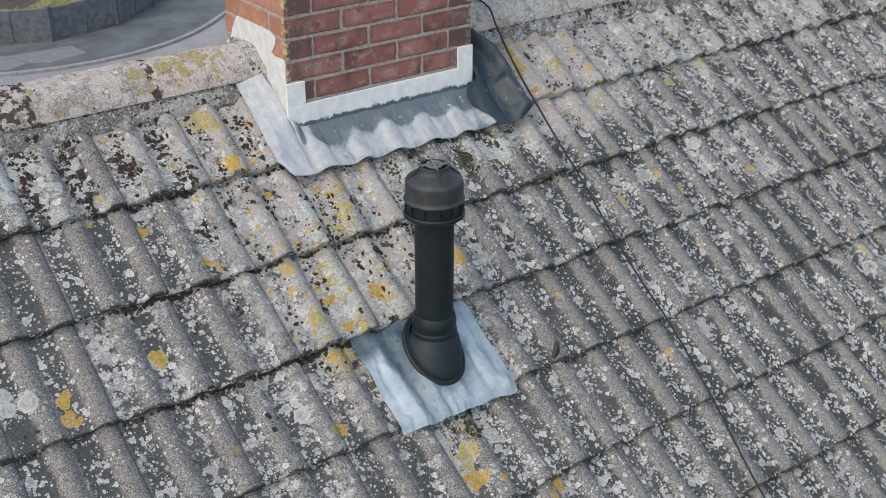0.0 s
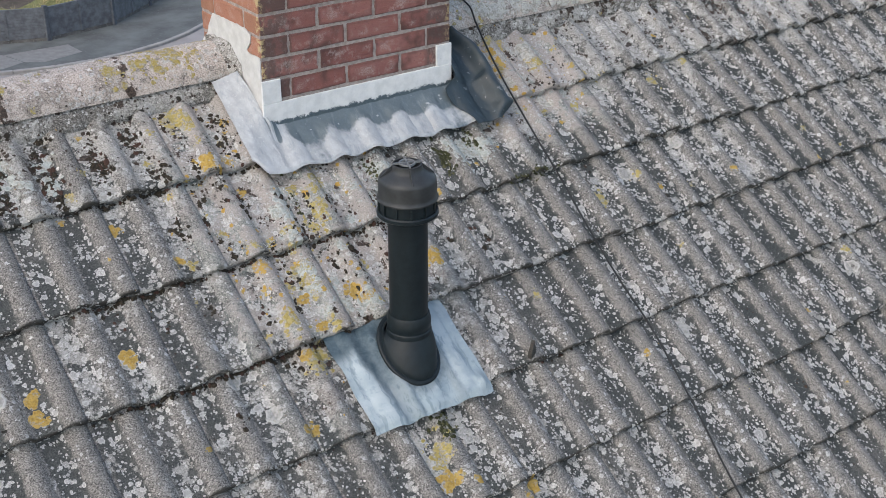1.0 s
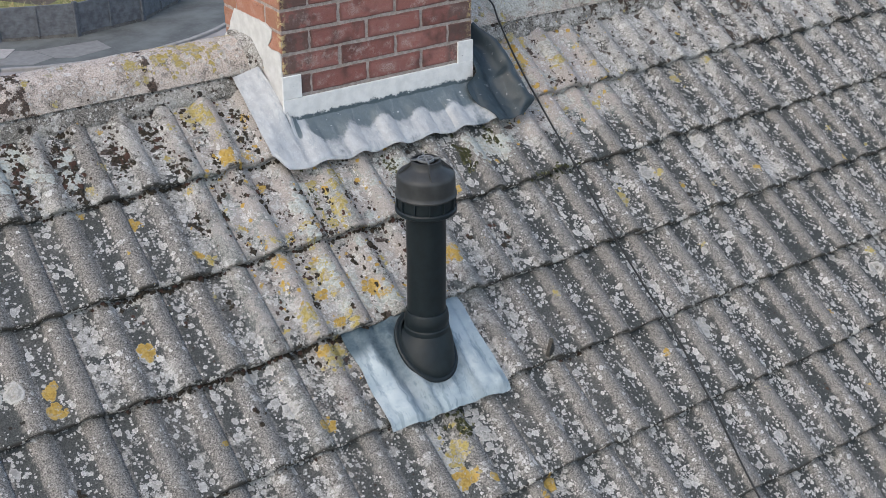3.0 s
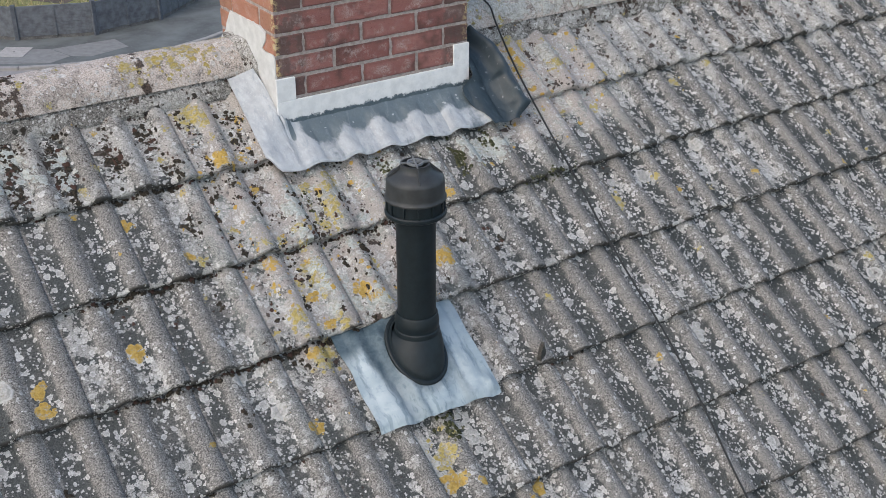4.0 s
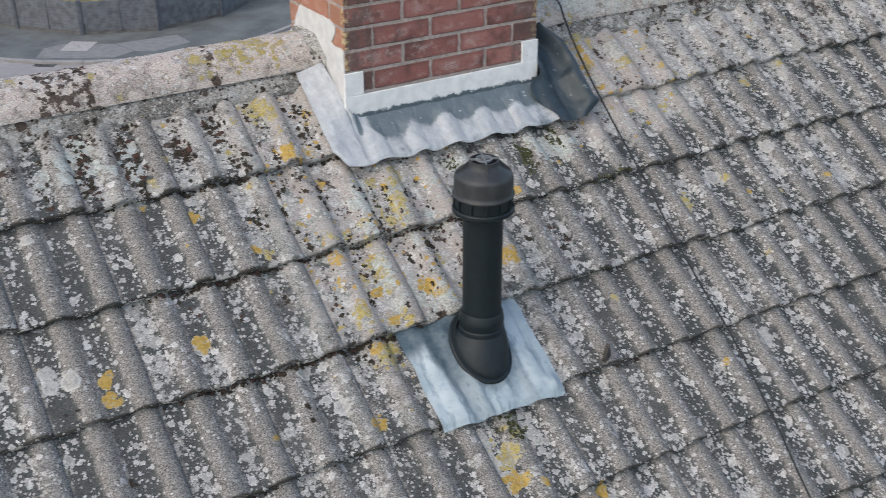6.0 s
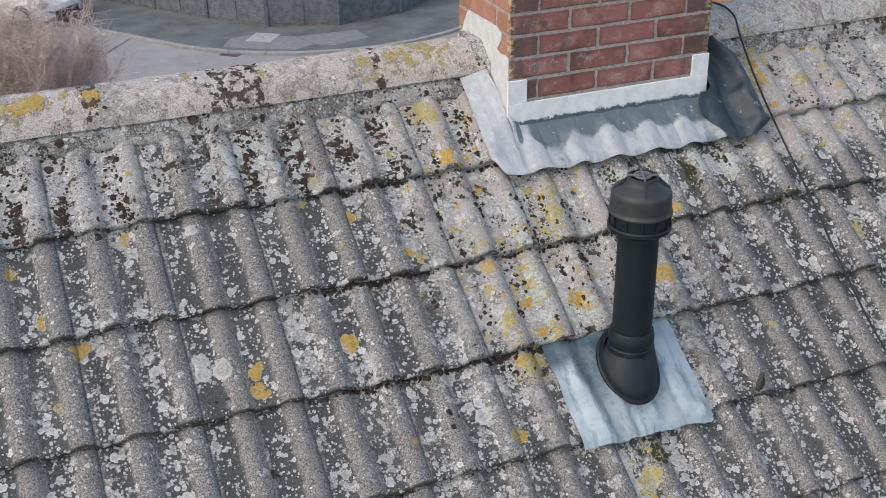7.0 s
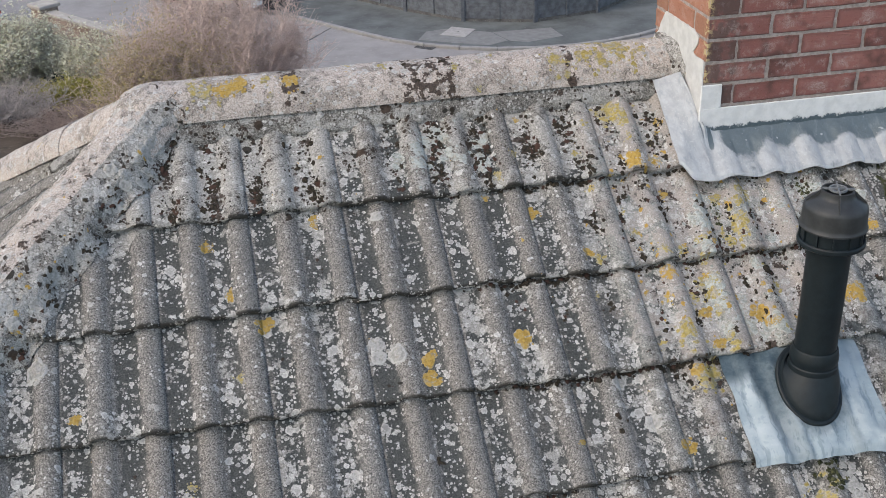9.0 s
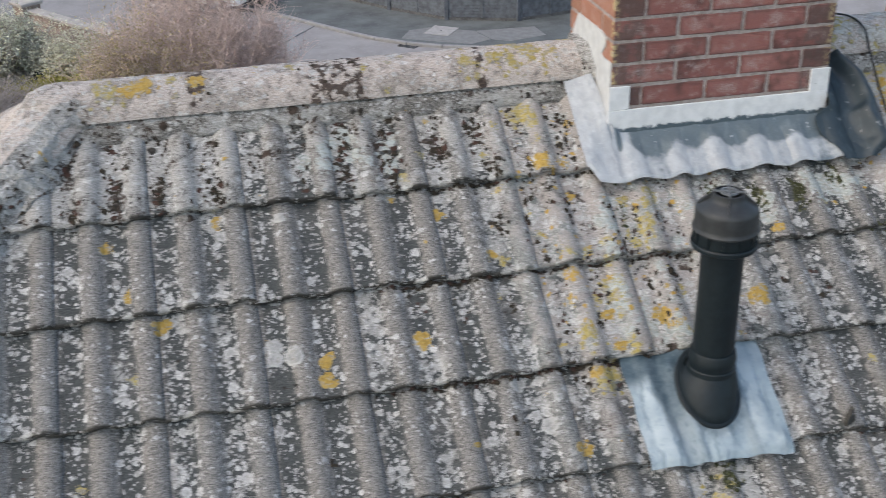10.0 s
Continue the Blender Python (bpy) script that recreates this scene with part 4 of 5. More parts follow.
for i in range(4):
    bm = bmesh.new()
    m = Matrix.Translation((FX, FY, CZ)) @ pose(0, 0, 0, 0, 0, 90 * i + 68)
    add_prism(bm, [(0.046, -0.066), (0.048, -0.086), (0.068, -0.097), (0.085, -0.107), (0.084, -0.100)], 0.003, m @ Matrix(((1, 0, 0, 0), (0, 0, 1, -0.0015), (0, 1, 0, 0), (0, 0, 0, 1))))
    part("rib", bm, COWL, cowl)
bm = bmesh.new()
r0 = 0.023
add_rings(bm, [[Vector((FX + (r0 + dr) * math.cos(2 * math.pi * i / 24), FY + (r0 + dr) * math.sin(2 * math.pi * i / 24), CZ + z)) for i in range(24)] for dr, z in ((-0.0026, -0.066), (0.0026, -0.066), (0.0026, -0.0595), (-0.0026, -0.0595), (-0.0026, -0.066))], (False, False))
for i in range(2):
    add_box(bm, (-0.0455, -0.0020, -0.0655), (0.0455, 0.0020, -0.0592), Matrix.Translation((FX, FY, CZ)) @ pose(0, 0, 0, 0, 0, 90 * i + 68))
part("grille", bm, WORN, cowl, "cross-barred grille")

# ---------------------------------------------------------------- cable
CABLE = [(1.050, 0.31, 0.048), (1.052, 0.23, 0.026), (1.035, 0.04, 0.010), (1.018, -0.16, 0.012), (1.012, -0.40, 0.006), (1.010, -0.48, 0.006), (0.992, -0.75, 0.007),
         (0.986, -1.00, 0.006), (0.988, -1.15, 0.010), (0.968, -1.48, 0.008), (0.928, -1.82, 0.008), (0.90, -2.6, 0.006), (0.90, -3.6, 0.006)]
cu = bpy.data.curves.new("cable", "CURVE")
cu.dimensions, cu.bevel_depth, cu.bevel_resolution, cu.resolution_u = "3D", 0.0037, 2, 6
sp = cu.splines.new("BEZIER")
pts = [Vector((0.97, YR + 0.22, Z0 + 0.15)), Vector((1.018, YR + 0.05, APEX + 0.013))] + [on_roof(x, s, n + 0.005) for x, s, n in CABLE]
sp.bezier_points.add(len(pts) - 1)
for b, p in zip(sp.bezier_points, pts):
    b.co, b.handle_left_type, b.handle_right_type = p, "AUTO", "AUTO"
cu.materials.append(RUBBER)
tagged(new("cable", cu), "thin black cable running down over the roof tiles", "cable")

# ---------------------------------------------------------------- large lichen rosettes
def crust_material(name, inner, rim, gaps=0.0):
    m = Nodes(name, 0.95, 0, 0.2)
    pos = m.position()
    n = m.noise(pos, 150.0, 4.0, 0.7)
    col = m.mix(m.ramp(n, 0.35, 0.65), tuple(0.66 * v for v in inner), inner)
    col = m.mix(m.math("MULTIPLY", m.island(), 0.55), col, rim)
    f = m.split(m.uv())[0]
    col = m.mix(m.ramp(m.noise(pos, 80.0, 4.0, 0.65), 0.50, 0.60, 0.0, 0.6), col, tuple(0.52 * v for v in inner))
    col = m.mix(m.ramp(m.math("MULTIPLY_ADD", m.math("SUBTRACT", n, 0.5), 0.5, f), 0.62, 0.85, 0.0, 0.7), col, rim)
    gap = m.noise(m.vmath("ADD", pos, (5.0, 3.0, 8.0)), 58.0, 5.0, 0.7)
    col = m.mix(m.ramp(m.math("MULTIPLY_ADD", f, 0.05, gap), 0.555 - gaps, 0.625 - gaps, 0.0, 0.85), col, m.mix(m.ramp(n, 0.4, 0.6), (0.20, 0.19, 0.165), (0.37, 0.355, 0.315)))
    return m.done(col, 0.95, m.bump(m.math("SUBTRACT", n, gap), 0.9, 0.003))


GOLD = crust_material("golden_lichen", (0.43, 0.275, 0.065), (0.41, 0.30, 0.11), -0.015)
LEMON = crust_material("lemon_lichen", (0.38, 0.30, 0.090), (0.38, 0.33, 0.17), 0.035)
PALE = crust_material("pale_lichen", (0.34, 0.34, 0.325), (0.44, 0.435, 0.415), -0.03)


def tile_surface(x, s):
    """Height of the laid front tiles at x, s."""
    k = math.ceil((FIRST - s) / GAUGE)
    return roof_height(x) - 0.034 * (s - (FIRST - k * GAUGE)) / GAUGE


def front_surface(x, s, lift):
    return on_roof(x, s, tile_surface(x, s) + lift)


def ridge_surface(x, a, lift):
    """a: metres round the cap from its crown, towards the front."""
    t = min(1.3, a / 0.15 * radians(78))
    w = 0.1255 + lift
    return Vector((x, YR - math.sin(t) / math.sin(radians(78)) * w, edge_z + (math.cos(t) - math.cos(radians(78))) / (1 - math.cos(radians(78))) * (0.1015 + lift)))


def flake(bm, lay, surface, x, s, r, flat, k, q, n=9, wob=0.5, rim=0.55):
    """One thin lobed scale of crust; the UV runs from its middle to its rim."""
    rings = []
    for f, lift in ((0.0, 0.0006), (rim, 0.0012), (0.90, 0.0007), (1.0, -0.0012)):
        line = []
        for i in range(n):
            a = 2 * math.pi * i / n
            w = 1 + wob * noise.noise(Vector((math.cos(a) * 1.3 + k * 3.7, math.sin(a) * 1.3 + q * 5.1, 0))) + 0.5 * wob * noise.noise(Vector((math.cos(a) * 3.8 + k, math.sin(a) * 3.8, q)))
            line.append(bm.verts.new(surface(x + r * f * w * math.cos(a), s + flat * r * f * w * math.sin(a), lift * min(1.0, r / 0.008) + 0.0010)))
        rings.append((f, line))
    for (fa, a_), (fb, b_) in zip(rings[:-1], rings[1:]):
        for i in range(n):
            face_ = bm.faces.new((a_[i], a_[(i + 1) % n], b_[(i + 1) % n], b_[i]))
            for lp_, f in zip(face_.loops, (fa, fa, fb, fb)):
                lp_[lay].uv = (f, 0.5)


def patches(name, spots, mat, label, size, flat=1.0, surface=front_surface, dense=1.0, ragged=0.0):
    """Rounded cushions of crust grown into one another; ragged ones thin out into loose scales."""
    rng = random.Random(name + label)
    bm = bmesh.new()
    lay = bm.loops.layers.uv.new("UVMap")
    for k, (x, s) in enumerate(spots):
        r = size * (0.55 + 0.8 * hash1(k, x * 9, s * 7))
        turn, long = rng.uniform(0, math.pi), rng.uniform(0.45, 0.9)
        for q in range(int(18 * dense)):
            a, d = rng.uniform(0, 2 * math.pi), 0.85 * math.sqrt(rng.random())
            px, ps = d * math.cos(a), long * d * math.sin(a)
            ox, os_ = r * (px * math.cos(turn) - ps * math.sin(turn)), flat * r * (px * math.sin(turn) + ps * math.cos(turn))
            flake(bm, lay, surface, x + ox, s + os_, r * rng.uniform(0.22, 0.46) * (1.1 - 0.4 * d), 1.0, k, q, 14, 0.40, 0.6)
        for q in range(int((4 + 60 * ragged) * dense)):
            a, d = rng.uniform(0, 2 * math.pi), rng.uniform(0.6, 1.15 + 1.3 * ragged)
            ox, os_ = r * d * math.cos(a), flat * r * d * math.sin(a)
            if noise.noise(Vector(((x + ox) * 60, (s + os_) * 60, k))) < -0.15 + 0.3 * (d - 0.6):
                continue
            flake(bm, lay, surface, x + ox, s + os_, r * rng.uniform(0.05, 0.20), 1.0, k, q + 40, 9, 0.5)
    part(name, bm, mat, roof, label, True, "stuff")


def discs(name, spots, mat, label, size, surface=front_surface):
    """Large round crusts with scalloped rims, and smaller ones about them."""
    rng = random.Random(name)
    bm = bmesh.new()
    lay = bm.loops.layers.uv.new("UVMap")
    for k, (x, s) in enumerate(spots):
        r = size * (0.65 + 0.6 * hash1(k, x * 9, s * 7))
        flake(bm, lay, surface, x, s, r, 1.05, k, 0, 44, 0.30, 0.62)
        for q in range(9):
            a, d = rng.uniform(0, 2 * math.pi), rng.uniform(0.95, 1.7)
            flake(bm, lay, surface, x + r * d * math.cos(a), s + r * d * math.sin(a), r * rng.uniform(0.10, 0.30), 1.0, k, q + 1, 14, 0.5)
    part(name, bm, mat, roof, label, True, "stuff")


GOLD_SPOTS = [(-1.624, -0.385), (-1.54, -0.492), (-1.063, -0.674), (-1.066, -0.746), (-0.762, -0.651), (-1.687, -0.202), (-0.451, 0.20), (-0.126, -0.52), (-0.162, -0.648),
              (-0.148, -0.758), (0.031, -0.705), (0.012, -0.672), (-0.245, -0.829), (-0.344, -1.069), (-0.244, -0.075), (-2.104, -0.721), (-0.489, -0.391), (-0.637, -0.215),
              (0.341, -0.657), (0.49, -0.426), (-1.338, -0.156), (-0.01, -1.389), (0.08, -1.42), (0.263, -1.504), (0.36, -0.64)]
LEMON_SPOTS = [(-0.29, 0.145), (-0.25, 0.115), (-0.007, -0.241), (0.011, -0.373), (0.062, -0.269), (0.053, -0.34), (-0.12, -0.56), (-0.217, -0.855), (1.256, 0.018), (1.786, -0.19), (1.161, -0.636),
               (1.075, 0.20), (1.113, 0.19), (-0.23, -0.71), (0.12, -0.30), (0.10, -0.24), (0.01, -1.30)]
PALE_SPOTS = [(-1.157, -0.655), (-1.215, -0.652), (-1.214, -0.605), (-0.429, -0.976), (-2.045, -0.129), (-2.208, -0.553), (-1.164, 0.035), (-1.147, -0.17), (-0.498, -0.83), (1.163, -1.232),
              (2.124, -1.277), (0.99, -1.876), (1.684, -0.499), (1.351, -0.566), (0.40, -1.34), (-0.05, -1.25), (0.005, -1.32)]
patches("golden_lichen", GOLD_SPOTS, GOLD, "golden lichen patches on the tiles", 0.033)
patches("lemon_lichen", LEMON_SPOTS, LEMON, "yellow-green lichen patches on the tiles", 0.042, 1.2, front_surface, 1.0, 0.8)
patches("golden_lichen", [(-1.60, 0.055), (-1.565, 0.06), (-1.53, 0.045), (-1.36, 0.045)], GOLD, "golden lichen patches on the ridge tiles", 0.036, 1.0, ridge_surface, 1.0, 0.4)
patches("ridge_lichen", [(-1.66, 0.06), (-1.44, 0.03), (-0.34, 0.05), (-0.28, 0.08), (-0.24, 0.02), (-0.20, 0.05), (-0.13, 0.04), (-0.45, 0.06), (-0.30, -0.02), (0.86, 0.05), (0.92, 0.09), (0.97, 0.03), (0.88, 0.02)], LEMON, "yellow lichen patches on the ridge tiles", 0.030, 1.0, ridge_surface, 1.0, 0.7)
patches("pale_streak", [(-0.055, -1.23), (-0.045, -1.31), (-0.03, -1.40), (0.125, -1.23), (0.135, -1.30)], PALE, "pale run-off streaks below the lead slate", 0.030, 2.6, front_surface, 1.2, 1.0)
def hip_surface(d, w, lift):
    """d: metres down the front hip from the apex, w: metres out from its crown."""
    wide = 0.165 + 0.065 * d
    return hip_spread((d - 0.02) / 2.3, max(0.02, min(0.97, (w - 0.045) / (wide - 0.045)))) + FRONT.to_3x3() @ Vector((0, 0, lift + 0.0015))


rng = random.Random(77)
discs("pale_lichen", [(rng.uniform(0.05, 1.6), 0.06 + 0.12 * rng.random() ** 0.7) for k in range(26)], PALE, "pale grey lichen rosettes on the hip", 0.017, hip_surface)
discs("pale_lichen", [(rng.uniform(0.05, 1.6), 0.07 + 0.12 * rng.random()) for k in range(70)], PALE, "small pale lichen rosettes on the hip", 0.007, hip_surface)
patches("golden_lichen", [(rng.uniform(0.15, 1.5), rng.uniform(0.06, 0.17)) for k in range(12)], GOLD, "small golden lichen patches on the hip", 0.012, 1.0, hip_surface, 0.5)
CRUST = crust_material("pale_sheet_lichen", (0.42, 0.42, 0.39), (0.52, 0.51, 0.475), 0.02)
GREEN_CRUST = crust_material("grey_green_lichen", (0.37, 0.405, 0.385), (0.46, 0.485, 0.465), 0.02)
rng = random.Random(13)
patches("pale_crust", [(rng.uniform(0.95, 1.30), rng.uniform(-0.20, 0.17)) for k in range(18)], CRUST, "thin pale crust of lichen on the tiles beside the chimney", 0.034, 1.3, front_surface, 0.8, 0.9)
patches("pale_crust", [(rng.uniform(-0.14, 0.50), rng.uniform(-0.47, -0.235)) for k in range(22)] + [(rng.uniform(0.66, 1.0), rng.uniform(-0.33, -0.235)) for k in range(12)], GREEN_CRUST, "thin grey-green crust of lichen below the lead apron", 0.032, 1.3, front_surface, 0.8, 0.9)
patches("pale_crust", [(rng.uniform(-1.05, -0.72), rng.uniform(-0.05, 0.13)) for k in range(16)] + [(rng.uniform(-0.12, 0.08), rng.uniform(-0.76, -0.5)) for k in range(14)], GREEN_CRUST, "pale crust of lichen on the tiles below the ridge", 0.030, 1.3, front_surface, 0.8, 0.9)
patches("ridge_crust", [(rng.uniform(0.84, 1.9), rng.uniform(-0.02, 0.13)) for k in range(34)], CRUST, "pale crust of lichen on the ridge tiles", 0.034, 1.0, ridge_surface, 0.8, 0.9)
rng = random.Random(31)
small_gold, small_lemon = [], []
for k in range(150):
    if k < 70:
        x, s_ = rng.gauss(-0.13, 0.22), rng.uniform(-0.78, 0.16)
    elif k < 100:
        x, s_ = rng.gauss(1.02, 0.20), rng.uniform(-0.40, 0.20)
    else:
        x, s_ = rng.uniform(-2.0, 2.9), rng.uniform(-1.9, 0.12)
    if (-0.12 < x < 1.07 and s_ > -0.225) or (-0.18 < x < 0.31 and -1.20 < s_ < -0.785):
        continue
    (small_lemon if rng.random() < 0.4 else small_gold).append((x, s_))
patches("golden_lichen", small_gold, GOLD, "small golden lichen patches on the tiles", 0.014, 1.1, front_surface, 0.5)
patches("lemon_lichen", small_lemon, LEMON, "small yellow-green lichen patches on the tiles", 0.019, 1.2, front_surface, 0.5, 0.4)
patches("ridge_lichen", [(rng.uniform(-0.46, -0.03), rng.uniform(-0.05, 0.13)) for k in range(26)] + [(rng.uniform(-1.75, -0.5), rng.uniform(0.0, 0.13)) for k in range(12)] + [(rng.uniform(0.82, 1.15), rng.uniform(0.0, 0.13)) for k in range(10)], LEMON, "small yellow lichen patches on the ridge tiles", 0.015, 1.0, ridge_surface, 0.5, 0.4)
discs("pale_lichen", PALE_SPOTS, PALE, "large pale grey lichen rosettes on the tiles", 0.029)

# ---------------------------------------------------------------- ground, road and kerb
part("ground", sheet(lambda u, v: Vector((-900 + 1800 * u, -900 + 1800 * v, -0.12)), 8, 8), SOIL, None, "bare brown winter garden ground", False, "structure", "ground")


def arc(cx, cy, r, a0, a1, n):
    return [(cx + r * math.cos(radians(a0 + (a1 - a0) * i / n)), cy + r * math.sin(radians(a0 + (a1 - a0) * i / n))) for i in range(n + 1)]


# the kerb bends round the corner plot: a long arc and two straight runs
CORNER = (6.6, 27.45)
KR = 5.53
A0, A1 = 217.0, 312.0


def kerb_line(off):
    c = arc(*CORNER, KR + off, A0, A1, 40)
    a, b = radians(A0), radians(A1)
    first, last = c[0], c[-1]
    lead_in = [(first[0] + math.sin(a) * d, first[1] - math.cos(a) * d) for d in (40, 20, 8, 3)]
    out = [(last[0] - math.sin(b) * d, last[1] + math.cos(b) * d) for d in (3, 8, 20, 40)]
    return lead_in + c + out


def ribbon(o0, o1, z):
    bm = bmesh.new()
    a, b = kerb_line(o0), kerb_line(o1)
    va = [bm.verts.new((*p, z)) for p in a]
    vb = [bm.verts.new((*p, z)) for p in b]
    for i in range(len(a) - 1):
        bm.faces.new((va[i], va[i + 1], vb[i + 1], vb[i]))
    return bm


BOUND = [(-29.2, 56.9), (-5.2, 24.85), (-2.2, 20.85), (1.4, 16.0), (6.0, 14.5), (14.0, 16.0), (40.0, 38.0)]


def along(line, t):
    """The point at the share t of a polyline's length."""
    seg = [math.dist(a, b) for a, b in zip(line[:-1], line[1:])]
    d = t * sum(seg)
    for (a, b), n in zip(zip(line[:-1], line[1:]), seg):
        if d <= n:
            return (a[0] + (b[0] - a[0]) * d / n, a[1] + (b[1] - a[1]) * d / n)
        d -= n
    return line[-1]


bm = bmesh.new()
k = kerb_line(0.0)
va = [bm.verts.new((*along(k, i / 60), -0.065)) for i in range(61)]
vb = [bm.verts.new((*along(BOUND, i / 60), -0.065)) for i in range(61)]
for i in range(60):
    bm.faces.new((va[i], va[i + 1], vb[i + 1], vb[i]))
part("road", bm, ASPHALT, None, "worn grey asphalt road bending round the corner", False, "structure", "road")
part("pavement", ribbon(-0.12, -2.25, 0.0), PAVING, None, "dark patched asphalt pavement inside the kerb", False, "structure", "pavement")

# kerbstones
kerb = thing("kerb", (4.0, 22.6, -0.1), "pale concrete kerbstones along the bend", "kerb", "", "structure")
line = kerb_line(-0.065)
total = sum(math.dist(a, b) for a, b in zip(line[:-1], line[1:]))
KB = mesh_of("kerbstone", box((-0.4555, -0.065, -0.12), (0.4555, 0.055, 0.006), None, 0.014), KERB)
d = 26.0
while d < total - 26.0:
    p, q = along(line, d / total), along(line, (d + 0.915) / total)
    ob = hang(new("kerbstone", KB), kerb)
    ob.matrix_basis = pose((p[0] + q[0]) / 2, (p[1] + q[1]) / 2, 0.004 * hash1(d), 0, 0, math.degrees(math.atan2(q[1] - p[1], q[0] - p[0])))
    d += 0.915

# concrete patches, cover and gully
bm = bmesh.new()
for pl in ([(3.25, 23.40), (3.56, 24.0), (4.10, 24.12), (5.10, 23.52), (5.33, 22.72), (4.80, 22.48), (3.90, 22.98)], [(5.13, 23.50), (6.64, 23.46), (6.72, 22.70), (5.75, 22.45), (5.37, 22.70)]):
    add_prism(bm, pl, 0.006, Matrix.Translation((0, 0, -0.001)))
part("pavement_patch", bm, CONCRETE, None, "paler concrete patches let into the pavement", False, "structure", "pavement")
cover = thing("inspection_cover", (4.32, 23.73, 0.005), "pale concrete inspection cover set in the pavement", "cover")
part("lid", box((-0.36, -0.33, 0), (0.36, 0.33, 0.012), Matrix.Translation((4.32, 23.73, 0.005)) @ pose(0, 0, 0, 0, 0, 55), 0.004), COVER, cover)
part("lifting_eye", box((-0.03, -0.015, 0), (0.03, 0.015, 0.004), Matrix.Translation((4.32, 23.73, 0.0165)) @ pose(0, 0, 0, 0, 0, 55)), IRON, cover)
gully = thing("road_gully", (3.36, 22.98, -0.065), "iron road gully grating beside the kerb", "gully")
gm = Matrix.Translation((3.36, 22.98, -0.064)) @ pose(0, 0, 0, 0, 0, -40)
bm = bmesh.new()
for lo, hi in (((-0.24, -0.17, 0), (0.24, -0.14, 0.012)), ((-0.24, 0.14, 0), (0.24, 0.17, 0.012)), ((-0.24, -0.14, 0), (-0.21, 0.14, 0.012)), ((0.21, -0.14, 0), (0.24, 0.14, 0.012))):
    add_box(bm, lo, hi, gm)
part("gully_frame", bm, IRON, gully)
for i in range(7):
    part("bar", box((-0.19 + i * 0.056, -0.14, 0), (-0.165 + i * 0.056, 0.14, 0.010), gm), IRON, gully)

# a dark tar seam runs across the carriageway to the kerb
bm = bmesh.new()
seam = [Vector((0.10, 23.58, -0.064)).lerp(Vector((1.42, 25.40, -0.064)), i / 24) for i in range(25)]
wide = [0.022 + 0.010 * noise.noise(Vector((i * 0.7, 0, 0))) for i in range(25)]
row = [[bm.verts.new(q + Vector((0.81, -0.59, 0)) * (sg * w) + Vector((0, 0, 0.004))) for sg in (-1, 1)] for q, w in zip(seam, wide)]
for ra, rb in zip(row[:-1], row[1:]):
    bm.faces.new((ra[0], ra[1], rb[1], rb[0]))
part("road_seam", bm, IRON, None, "dark tar seam across the road", False, "structure", "road")

# ---------------------------------------------------------------- fence
fence = thing("fence", (6.5, 24.1, 0), "low grey-blue timber panel fence with concrete base, following the pavement", "fence")
line = kerb_line(-2.13)
total = sum(math.dist(a, b) for a, b in zip(line[:-1], line[1:]))
PANEL = 1.86
d = total / 2 - 7 * PANEL + 0.12
while d < total / 2 + 8 * PANEL:
    p, q = Vector((*along(line, d / total), 0)), Vector((*along(line, (d + PANEL) / total), 0))
    m = Matrix.Translation(p) @ pose(0, 0, 0, 0, 0, math.degrees(math.atan2(q.y - p.y, q.x - p.x)))
    ln = (q - p).length
    part("post", box((-0.055, -0.055, -0.1), (0.055, 0.055, 0.86), m, 0.01), POST, fence, "square fence post")
    part("gravel_board", box((0.05, -0.02, -0.1), (ln - 0.05, 0.02, 0.07), m), GRAVEL, fence, "concrete gravel board")
    panel = part("fence_panel", box((0.05, 0.006, 0.07), (ln - 0.05, 0.014, 0.79), m), FENCE, fence, "overlapped horizontal boards")
    for i in range(9):
        part("board", box((0.05, -0.014, 0.074 + i * 0.079), (ln - 0.05, 0.002, 0.074 + i * 0.079 + 0.0768), m @ pose(0, 0, 0.001, 1.2, 0, 0), 0.003), FENCE, panel)
    part("batten", box((0.5 * ln - 0.022, -0.045, 0.07), (0.5 * ln + 0.022, -0.016, 0.80), m), FENCE, panel)
    part("capping", box((0.05, -0.03, 0.786), (ln - 0.05, 0.03, 0.81), m), FENCE, panel)
    d += PANEL

# garden behind the fence
part("corner_garden", ribbon(-2.46, -5.3, 0.03), GRASS, None, "tufty yellowed winter grass behind the fence", False, "structure", "ground")

# ---------------------------------------------------------------- shrubs
BARK = plain("bare_brown_twigs", (0.50, 0.40, 0.36), 0.9, 0.3, 12.0, 0.3, 0.2, (0.50, 0.43, 0.40))
BARK_DARK = plain("bare_dark_twigs", (0.27, 0.215, 0.195), 0.9, 0.3, 12.0, 0.3, 0.2, (0.33, 0.28, 0.26))
BARK_GREY = plain("bare_grey_twigs", (0.36, 0.325, 0.31), 0.9, 0.3, 12.0, 0.3, 0.2, (0.40, 0.38, 0.37))


def leaf_material(name, a, b, c):
    m = Nodes(name, 0.9, 0, 0.12)
    r = m.island()
    n = m.noise(m.position(), 2.5, 2.0)
    col = m.mix(r, a, b)
    col = m.mix(m.ramp(n, 0.48, 0.68, 0, 0.8), col, c)
    return m.done(col)


